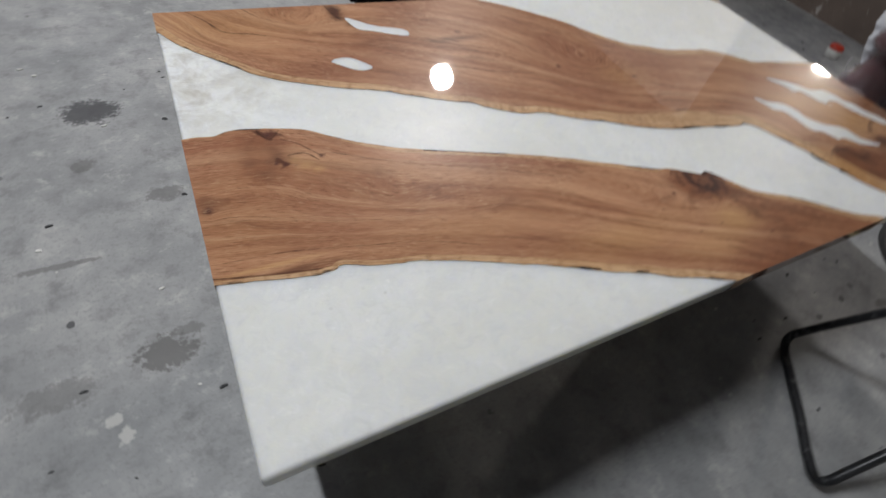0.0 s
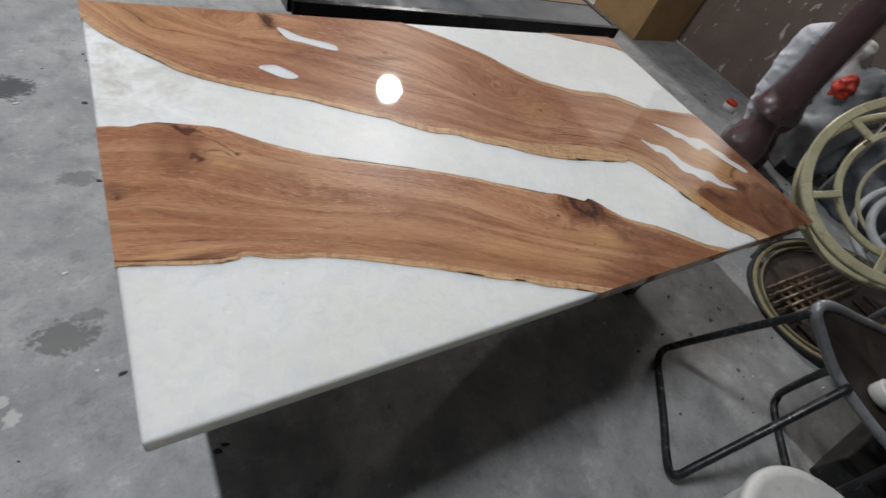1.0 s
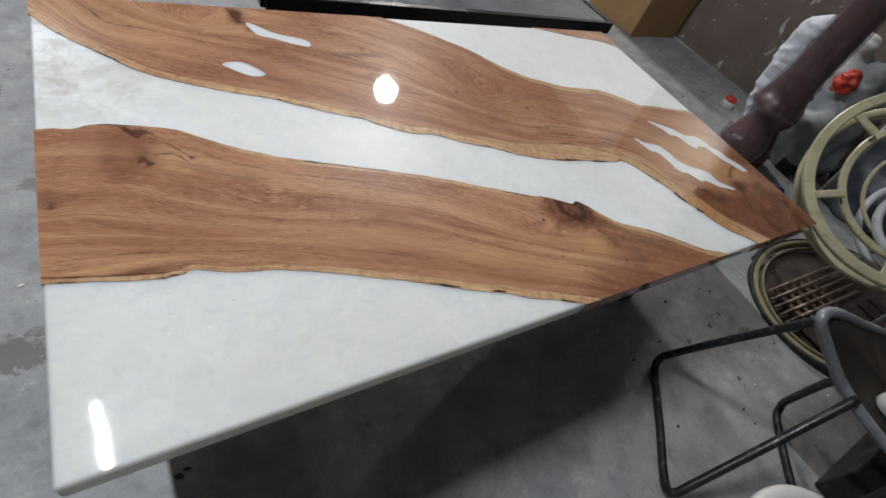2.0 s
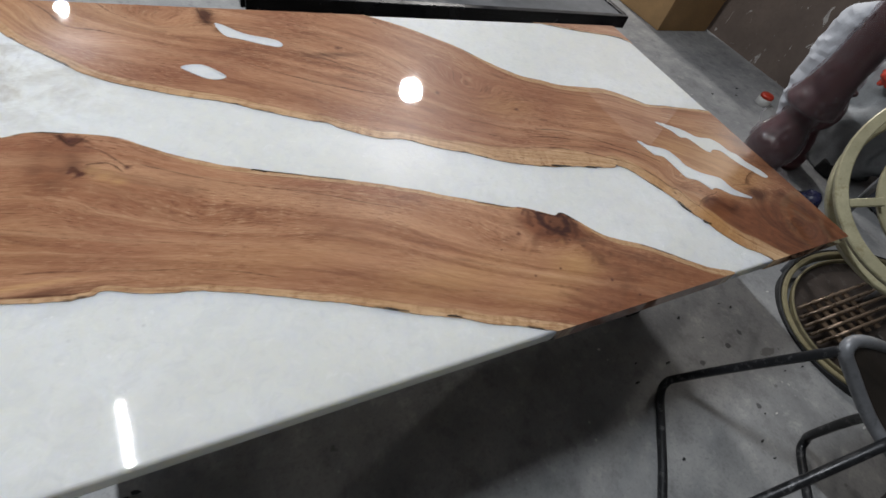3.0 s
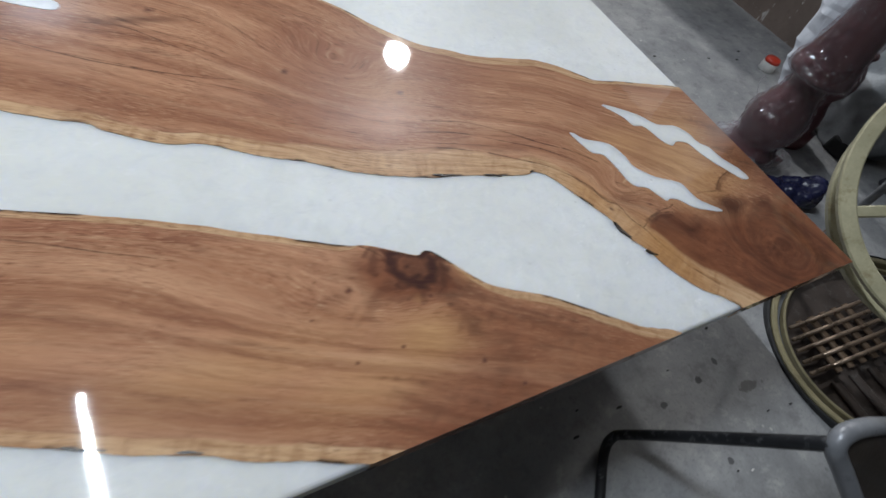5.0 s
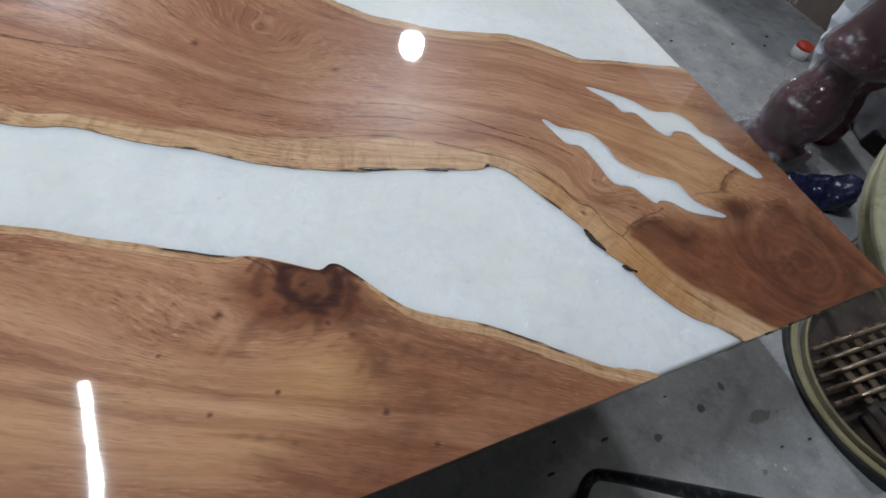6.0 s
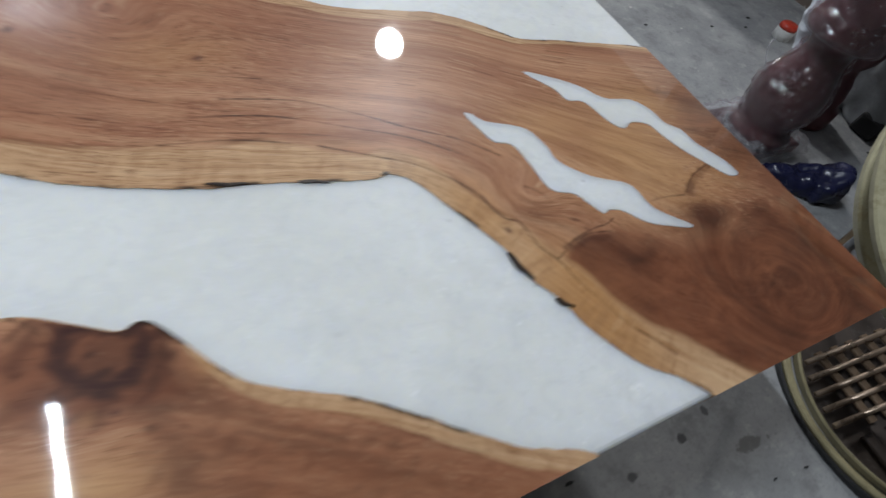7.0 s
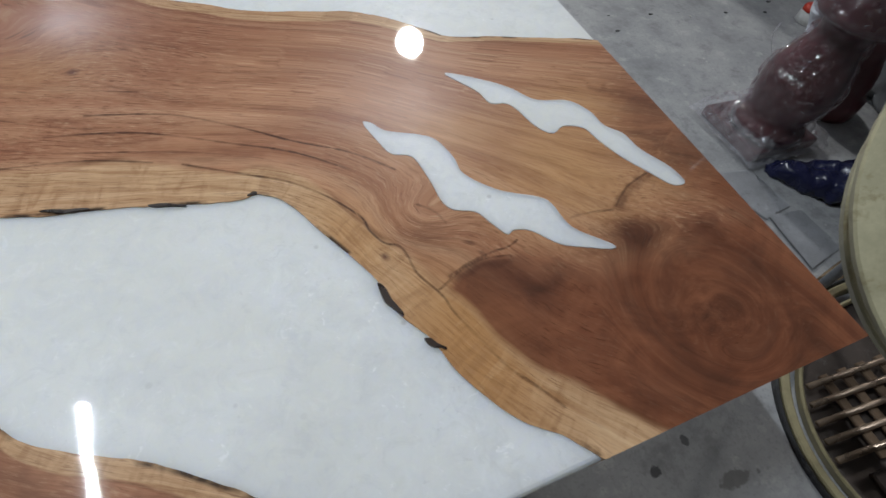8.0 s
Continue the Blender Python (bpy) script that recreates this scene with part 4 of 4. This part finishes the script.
def baluster():
    c = thing("turned_wooden_post", "dark turned wooden post wrapped in clear stretch film", "post", at=(3.235, 0.757, 0))
    prof = [(0.10, 0.045), (0.122, 0.06), (0.125, 0.095), (0.098, 0.115), (0.100, 0.14), (0.118, 0.18), (0.125, 0.23), (0.120, 0.28), (0.102, 0.33), (0.084, 0.375), (0.076, 0.41), (0.078, 0.435), (0.090, 0.455), (0.120, 0.468),
            (0.130, 0.480), (0.129, 0.497), (0.119, 0.53), (0.108, 0.57), (0.100, 0.615), (0.094, 0.66), (0.089, 0.72), (0.088, 0.80), (0.085, 0.95), (0.082, 1.15), (0.085, 1.35), (0.11, 1.43), (0.11, 1.5)]
    part("post", lathe(prof, 40), MAHOGANY, c, "dark turned wood")
    part("base_plate", box((-0.13, -0.11, 0), (0.20, 0.165, 0.045), 0.008), MAHOGANY, c, "", False)
    bm = lathe([(r + 0.009 + 0.004 * math.sin(i * 2.1), z) for i, (r, z) in enumerate(prof)], 26)
    bmesh.ops.subdivide_edges(bm, edges=bm.edges[:], cuts=2)
    bmesh.ops.triangulate(bm, faces=bm.faces[:])
    for v in bm.verts:
        k = 0.008 * noise.noise(Vector((v.co.x * 30, v.co.y * 30, v.co.z * 22))) + (0.004 * noise.noise(Vector((v.co.x * 60, v.co.y * 60, v.co.z * 90))) + random.uniform(-0.004, 0.005)) * (1.0 if v.co.z < 0.42 else 0.55)
        d = Vector((v.co.x, v.co.y, 0)).normalized()
        v.co += d * k
    part("film", bm, FILM, c, "wrinkled clear stretch film", False)
    bm = bmesh.new()
    bmesh.ops.create_grid(bm, x_segments=40, y_segments=40, size=1)
    for v in bm.verts:
        x, y = v.co.x, v.co.y
        r = max(abs(x), abs(y))
        z = 0.078 + 0.11 * max(0, 0.72 - r) - 0.06 * max(0, r - 0.82) / 0.18 + 0.02 * noise.noise(Vector((x * 4, y * 4, 0))) + 0.012 * noise.noise(Vector((x * 9, y * 9, 2))) + random.uniform(0, 0.006)
        v.co = Vector((0.035 + x * 0.208, 0.028 + y * 0.172, max(z, 0.004)))
    part("film", bm, LOOSE_FILM, c, "loose clear film over the base", False)
    tail = sweep(smooth_path([(-0.10, 0.06, 0.27), (-0.14, 0.09, 0.33), (-0.15, 0.11, 0.37), (-0.17, 0.10, 0.41)], 6), band_section(0.007, 0.002, 0.0005))
    part("film_tail", tail, LOOSE_FILM, c, "torn end of the film", False)
    foam = lumpy([(0.085, 0.105, 0.34), (0.09, 0.125, 0.5), (0.085, 0.145, 0.70), (0.08, 0.140, 0.85), (0.085, 0.08, 0.93)], [0.03, 0.070, 0.085, 0.078, 0.03], 48, 0.015, 1)
    for v in foam.verts:
        d = Vector((v.co.x - 0.085, v.co.y - 0.13, 0)).normalized()
        v.co += d * 0.013 * (0.6 - 1.6 * abs(noise.noise(Vector((v.co.x * 8, v.co.y * 8, v.co.z * 17 + 3)))))
    part("foam_sheet", foam, FOAM, c, "crinkled white foam sheet tucked behind the post", False)


baluster()


def bare_post():
    c = thing("turned_wooden_post", "bare dark reddish turned wooden post standing behind", "post", at=(3.71, 0.855, 0))
    part("post", lathe([(0.135, 0.0), (0.14, 0.02), (0.135, 0.08), (0.11, 0.10), (0.11, 0.14), (0.095, 0.19), (0.075, 0.23), (0.07, 0.26), (0.095, 0.30), (0.105, 0.35), (0.095, 0.41), (0.065, 0.46), (0.055, 0.49)], 40), MAHOGANY, c, "dark turned wood")
    part("collar", lathe([(0.052, 0.485), (0.07, 0.49), (0.074, 0.50), (0.07, 0.51), (0.03, 0.515)], 36), MAHOGANY, c)


bare_post()
tagged(part("sack", lumpy([(4.18, 0.78, 0.0), (4.17, 0.76, 0.2), (4.18, 0.77, 0.42), (4.22, 0.75, 0.60), (4.28, 0.70, 0.70)], [0.20, 0.24, 0.22, 0.17, 0.06], 60, 0.055, 2, 1.0, 0.4), SACK), "grey dusty sack slumped on the floor", "sack")
tagged(part("sheeting", lumpy([(4.2, 0.22, 0.0), (4.2, 0.20, 0.25), (4.22, 0.23, 0.5), (4.25, 0.23, 0.72)], [0.2, 0.24, 0.22, 0.1], 40, 0.060, 3), SHEETING), "dark blue-grey crumpled sheeting heaped on the floor", "sheeting")
tagged(part("red_bag", lumpy([(4.02, 0.80, 0.56), (4.0, 0.807, 0.60), (4.0, 0.80, 0.64), (4.03, 0.79, 0.68)], [0.03, 0.050, 0.042, 0.012], 36, 0.024, 4, 1.0, 1.0), RED), "crumpled red plastic bag on the sack pile", "bag")
tagged(part("plastic_bag", lumpy([(4.24, 1.0, 0.0), (4.22, 0.99, 0.4), (4.17, 0.95, 0.68), (4.14, 0.93, 0.84)], [0.12, 0.12, 0.085, 0.04], 36, 0.055, 5), WHITE), "crumpled white plastic bag on the sack pile", "bag")
tagged(part("blue_bag", lumpy([(3.14, 0.605, 0.015), (3.21, 0.545, 0.025), (3.28, 0.475, 0.030), (3.33, 0.430, 0.030), (3.42, 0.42, 0.012)], [0.02, 0.050, 0.072, 0.088, 0.02], 44, 0.022, 6, 0.8, 1.1), BLUE), "crumpled dark blue plastic bag on the floor", "bag")
tagged(part("black_block", box((3.92, 0.60, 0), (4.06, 0.71, 0.09), 0.012), BLACK_BOX, None, "", False), "small black rubber block on the floor", "block")


def cup():
    c = thing("tin", "small pale tin with a red lid on the floor", "tin", at=(4.20, 1.38, 0))
    part("tin_body", lathe([(0.045, 0), (0.05, 0.004), (0.05, 0.05), (0.047, 0.055)], 24), WHITE, c)
    part("lid", lathe([(0.048, 0.056), (0.048, 0.07), (0.04, 0.082), (0.015, 0.085)], 24), RED, c, "red plastic lid")


cup()


# ---------------------------------------------------------------- round chair frames by the table's corner
def ring_points(centre, normal, radius, n=72, start=0.0, sweep_angle=360.0):
    nn = Vector(normal).normalized()
    a = nn.cross(Vector((0.3, 0.5, 0.8))).normalized()
    b = nn.cross(a)
    k = n if sweep_angle >= 360 else n + 1
    return [Vector(centre) + radius * (math.cos(radians(start + sweep_angle * i / n)) * a + math.sin(radians(start + sweep_angle * i / n)) * b) for i in range(k)]


def plane_axes(normal):
    nn = Vector(normal).normalized()
    a = nn.cross(Vector((0.3, 0.5, 0.8))).normalized()
    return a, nn.cross(a), nn


def bar(a, b, section, up):
    return sweep([a, (Vector(a) + Vector(b)) / 2, b], section, up=up)


def low_chair():
    c = thing("round_chair_frame", "beige round chair frame with brown slats lying on the floor", "chair")
    centre, normal = Vector((2.855, -0.25, 0.105)), Vector((-0.27, 0.07, 0.96)).normalized()
    # Black side; its darkness also stands in for shadow outside the rim.
    part("side_shade_band", sweep(ring_points(centre - normal * 0.008, normal, 0.392), band_section(0.010, 0.060), True, normal), BLACK_BOX, c, "black side band, also in place of the shadow beside the ring", False)
    part("outer_ring", sweep(ring_points(centre, normal, 0.374), band_section(0.021, 0.05), True, normal), BEIGE, c, "", False)
    part("inner_ring", sweep(ring_points(centre + normal * 0.004, normal, 0.337), band_section(0.010, 0.03), True, normal), BEIGE, c, "", False)
    bm = bmesh.new()
    ring = [bm.verts.new(p - normal * 0.012) for p in ring_points(centre, normal, 0.335)]
    low = [bm.verts.new(p - normal * 0.022) for p in ring_points(centre, normal, 0.335)]
    bm.faces.new(ring)
    bm.faces.new(low)
    for i in range(len(ring)):
        j = (i + 1) % len(ring)
        bm.faces.new((ring[i], ring[j], low[j], low[i]))
    part("seat_panel", bm, DARK_PANEL, c, "dark brown ribbed panel", False)
    sl = Vector((1, -0.10, 0))
    sl = (sl - normal * sl.dot(normal)).normalized()
    ac = normal.cross(sl)
    for i in range(5):
        o = centre + ac * (0.175 - 0.040 * i) + normal * 0.03
        half = math.sqrt(0.33 ** 2 - (0.175 - 0.040 * i) ** 2)
        part("slat", bar(o - sl * half, o + sl * (half * 0.55), round_section(0.0075, 10), normal), ROD, c, "polished copper-brown rod")
    for i in range(5):
        o = centre - sl * (0.22 - 0.05 * i) + normal * 0.012
        part("cross_slat", bar(o + ac * 0.19, o + ac * -0.01, band_section(0.022, 0.012, 0.003), normal), SLAT, c, "", False)
    for i in range(7):
        o = centre - sl * (0.25 - 0.075 * i) - ac * 0.16 + normal * -0.004
        part("rib", bar(o + ac * 0.13, o - ac * 0.10, band_section(0.03, 0.016, 0.004), normal), DARK_PANEL, c, "", False)
    part("rim", bar(centre - ac * 0.20 - sl * 0.27, centre - ac * 0.20 + sl * 0.27, band_section(0.03, 0.03), normal), BEIGE, c, "", False)


def high_chair():
    c = thing("round_chair_frame", "pale brass ringed chair frame tipped against the stack", "chair")
    centre, normal = Vector((2.552, -0.085, 0.775)), Vector((-0.63, -0.2, 0.75)).normalized()
    part("outer_ring", sweep(ring_points(centre, normal, 0.378), band_section(0.040, 0.024), True, normal), BRASS, c, "", False)
    part("lower_ring", sweep(ring_points(centre - normal * 0.11, normal, 0.36), band_section(0.035, 0.028), True, normal), BRASS, c, "", False)
    part("inner_ring", sweep(ring_points(centre - normal * 0.03 + Vector((0.02, -0.02, 0)), normal, 0.275), band_section(0.026, 0.02), True, normal), BRASS, c, "", False)
    a, b, nn = plane_axes(normal)
    for k in range(6):
        w = radians(20 + 60 * k)
        d = a * math.cos(w) + b * math.sin(w)
        part("spoke", bar(centre + d * 0.262, centre + d * 0.362, band_section(0.03, 0.012, 0.003), nn), BRASS, c, "", False)
    part("hub_ring", sweep(ring_points(centre - normal * 0.05 + Vector((-0.06, -0.10, -0.07)), normal, 0.13), round_section(0.016), True, normal), PALE_GREY, c, "pale grey plastic ring")
    part("hub_ring", sweep(ring_points(centre - normal * 0.12 + Vector((-0.02, -0.12, -0.06)), normal, 0.19), round_section(0.014), True, normal), PALE_GREY, c, "pale grey plastic ring")
    part("hub_ring", sweep(ring_points(centre - normal * 0.02 + Vector((0.03, -0.05, -0.03)), normal, 0.215), band_section(0.014, 0.012, 0.003), True, normal), BRASS, c, "", False)
    mid = centre - normal * 0.07 + Vector((-0.05, -0.10, -0.06))
    turns = [mid + b * (0.16 * i / 72 - 0.08) + 0.026 * (a * math.cos(i * 0.6) + nn * math.sin(i * 0.6)) for i in range(73)]
    part("coil", sweep(turns, round_section(0.006, 8)), SLAT, c, "brown wound coil")
    for k in range(4):
        o = centre + a * (0.06 - 0.04 * k) - normal * 0.03
        part("slat", bar(o - b * 0.12, o + b * 0.12, band_section(0.012, 0.012, 0.003), nn), SLAT, c, "", False)
    far_side = [w for w in range(0, 360, 15) if (a * math.cos(radians(w)) + b * math.sin(radians(w))).x > 0.35]
    for w in (far_side[0], far_side[len(far_side) // 2], far_side[-1]):
        d = a * math.cos(radians(w)) + b * math.sin(radians(w))
        top = centre - normal * 0.11 + d * 0.35
        foot = Vector((max(top.x, 2.75) + 0.05, top.y * 0.9 - 0.05, 0.0))
        part("leg", sweep([top, (top + foot) / 2, foot], round_section(0.013), up=(1, 0, 0)), TUBE_GREY, c, "grey steel leg")


low_chair()
high_chair()


def stool():
    c = thing("tube_chair", "tipped tube chair with black legs and worn brown seat", "chair")
    r = 0.0140
    first = [(1.735, -0.268, 0.57), (1.722, -0.18, 0.30), (1.714, -0.115, 0.085), (1.700, -0.105, 0.035), (1.665, -0.130, r), (1.60, -0.20, r), (1.50, -0.315, r), (1.42, -0.40, r), (1.375, -0.455, 0.02),
             (1.375, -0.474, 0.045), (1.42, -0.477, 0.09), (1.60, -0.485, 0.24), (1.83, -0.495, 0.43)]
    second = [(1.895, -0.45, 0.39), (1.95, -0.436, 0.33), (2.05, -0.442, 0.10), (2.075, -0.455, 0.04), (2.05, -0.48, r), (1.95, -0.575, r), (1.85, -0.68, r), (1.79, -0.745, 0.02), (1.785, -0.76, 0.05), (1.83, -0.75, 0.2), (1.90, -0.74, 0.36)]
    for pts in (first, second):
        part("leg_frame", sweep(smooth_path(pts, 8), round_section(r, 12), up=None), TUBE_BLACK, c, "bent black tube leg frame")
    loop = [(1.735, -0.268, 0.57), (1.81, -0.268, 0.575), (2.1, -0.345, 0.475), (2.40, -0.42, 0.37), (2.50, -0.50, 0.33), (2.50, -0.72, 0.30), (2.42, -0.82, 0.30), (2.1, -0.84, 0.33), (1.93, -0.80, 0.35), (1.875, -0.65, 0.37),
            (1.835, -0.46, 0.42), (1.765, -0.32, 0.52)]
    rim = smooth_path(loop, 6, True)
    part("seat_frame", sweep(rim, round_section(0.017, 12), True, (0.3, 0.1, 1)), TUBE_GREY, c, "worn grey bent tube")
    mid = rim.mean(0)
    bm = bmesh.new()
    top = [bm.verts.new(Vector(p + (mid - p) * 0.05)) for p in rim]
    low = [bm.verts.new(Vector(p + (mid - p) * 0.05 - np.array((0, 0, 0.02)))) for p in rim]
    ct, cl = bm.verts.new(Vector(mid - np.array((0, 0, 0.015)))), bm.verts.new(Vector(mid - np.array((0, 0, 0.04))))
    k = len(rim)
    for i in range(k):
        j = (i + 1) % k
        bm.faces.new((top[i], top[j], ct))
        bm.faces.new((low[j], low[i], cl))
        bm.faces.new((top[j], top[i], low[i], low[j]))
    part("seat", bm, RUST, c, "rusty brown worn seat panel", False)


stool()


def tub():
    c = thing("tub", "white plastic tub with a closed round lid", "tub", at=(1.40, -0.80, 0))
    part("tub_body", lathe([(0.20, 0), (0.21, 0.01), (0.24, 0.26)], 48), WHITE, c)
    part("lid", lathe([(0.25, 0.255), (0.255, 0.265), (0.255, 0.285), (0.245, 0.295), (0.22, 0.292), (0.21, 0.286)], 64), WHITE, c, "off-white round lid")


tub()
tagged(part("black_box", box((1.98, -1.25, 0), (2.70, -0.70, 0.16), 0.01), BLACK_BOX, None, "", False), "low dull black box on the floor", "box")


def tape_roll():
    bm = lathe([(0.026, 0), (0.045, 0), (0.047, 0.003), (0.047, 0.045), (0.045, 0.048), (0.026, 0.048), (0.024, 0.045), (0.024, 0.003)], 32, (1.985, -0.575, 0.395))
    bmesh.ops.delete(bm, geom=[f for f in bm.faces if len(f.verts) > 4], context="FACES_ONLY")
    tagged(part("tape_roll", bm, WHITE), "roll of white tape on the tipped chair seat", "tape")


tape_roll()


def paper(points, z, label):
    """A creased sheet lying on the floor."""
    bm = bmesh.new()
    a, b, c, d = [Vector((x, y, 0)) for x, y in points]
    grid = []
    for i in range(9):
        row = []
        for j in range(9):
            u, v = i / 8, j / 8
            p = (a * (1 - u) + b * u) * (1 - v) + (d * (1 - u) + c * u) * v
            p.z = z + 0.006 + 0.006 * noise.noise(Vector((p.x * 9, p.y * 9, z * 50)))
            row.append(bm.verts.new(p))
        grid.append(row)
    for i in range(8):
        for j in range(8):
            bm.faces.new((grid[i][j], grid[i + 1][j], grid[i + 1][j + 1], grid[i][j + 1]))
    bmesh.ops.solidify(bm, geom=bm.faces[:], thickness=0.002)
    tagged(part("paper_sheet", bm, PALE_GREY, None, "", False), label, "paper")


paper([(2.90, 0.64), (3.08, 0.62), (3.10, 0.44), (2.96, 0.42)], 0.0, "creased pale grey paper sheet on the concrete")
paper([(2.98, 0.43), (3.12, 0.41), (3.13, 0.25), (2.96, 0.22)], 0.004, "small pale paper scrap beside the batten")
tagged(part("batten", sweep([(2.93, 0.165, 0.02), (3.15, 0.205, 0.02), (3.40, 0.25, 0.02)], band_section(0.04, 0.04, 0.003)), BATTEN, None, "", False), "short rough wooden batten on the floor", "batten")


# ---------------------------------------------------------------- lamps of the hall, an added unseen lamp, and scraps on the floor
def highbay(where, r, label):
    c = thing("highbay_lamp", label, "lamp", "lamps of the hall", at=(where[0], where[1], where[2]))
    part("housing", lathe([(0.03 * r, 0.93 * r), (0.1 * r, 0.9 * r), (0.12 * r, 0.7 * r), (0.14 * r, 0.48 * r), (0.13 * r, 0.45 * r), (0.04 * r, 0.46 * r)], 28), BLACK_BOX, c, "black metal lamp cap")
    part("cord", lathe([(0.004, 0.92 * r), (0.004, H - where[2])], 8), BLACK_BOX, c)


highbay(HIGHBAY, 0.21, "round bright highbay lamp hanging from the ceiling")
highbay(HIGHBAY_FAR, 0.11, "round bright highbay lamp far down the hall")


def tube_lamp():
    c = thing("tube_lamp", "white fluorescent batten lamp hung below the ceiling", "lamp", "lamps of the hall", at=TUBE, turn=TUBE_TURN)
    part("housing", box((-0.04, -0.63, 0.02), (0.04, 0.63, 0.07), 0.006), WHITE, c, "", False)
    for y in (-0.5, 0.5):
        part("chain", lathe([(0.004, 0.07), (0.004, H - TUBE[2])], 6, (0, y, 0)), TUBE_GREY, c)


tube_lamp()


# Added unseen lamp with an invented fixture; it shapes shadows on the floor.
def added_lamp():
    c = thing("added_lamp", "added unseen lamp on a grey arm beyond the low wall", "lamp", "lamps of the hall", at=ADDED_LAMP)
    part("arm", box((0.16, -0.02, -0.02), (X1 - ADDED_LAMP[0], 0.02, 0.02), 0.004), TUBE_GREY, c, "", False)
    part("cap", lathe([(0.05, 0.13), (0.12, 0.115), (0.14, 0.10), (0.12, 0.108)], 24), PALE_GREY, c)


added_lamp()


def scraps():
    """Dark splinters and pale chips lying about."""
    rnd = random.Random(5)
    spots = [(0.10, 0.14, 0.012), (0.12, 0.15, 0.010)] + [(rnd.uniform(-0.7, -0.05), rnd.uniform(0.0, 2.2), rnd.uniform(0.004, 0.012)) for _ in range(26)]
    spots += [(rnd.uniform(1.5, 2.6), rnd.uniform(-0.55, 0.1), rnd.uniform(0.004, 0.010)) for _ in range(22)] + [(rnd.uniform(2.4, 4.4), rnd.uniform(0.2, 2.2), rnd.uniform(0.004, 0.012)) for _ in range(16)]
    for name, share, material, label in (("dark_scraps", 0, DEBRIS, "dark wood splinters scattered on the concrete"), ("pale_chips", 1, WHITE, "pale resin chips scattered on the concrete")):
        bm = bmesh.new()
        for i, (x, y, r) in enumerate(spots):
            if (i % 3 == 2) != bool(share):
                continue
            a = rnd.uniform(0, math.pi)
            k = [Vector((x, y, 0)) + Vector((math.cos(a + w) * r * q, math.sin(a + w) * r * q * 0.5, 0)) for w, q in ((0, 1.3), (1.2, 0.9), (2.4, 1.0), (3.4, 1.4), (4.6, 0.8), (5.5, 1.1))]
            up = [bm.verts.new(p + Vector((0, 0, r * 0.35))) for p in k]
            dn = [bm.verts.new(p) for p in k]
            bm.faces.new(up)
            for j in range(6):
                bm.faces.new((up[j], dn[j], dn[(j + 1) % 6], up[(j + 1) % 6]))
        bmesh.ops.recalc_face_normals(bm, faces=bm.faces[:])
        tagged(part(name, bm, material, None, "", False), label, "debris", kind="stuff")


scraps()
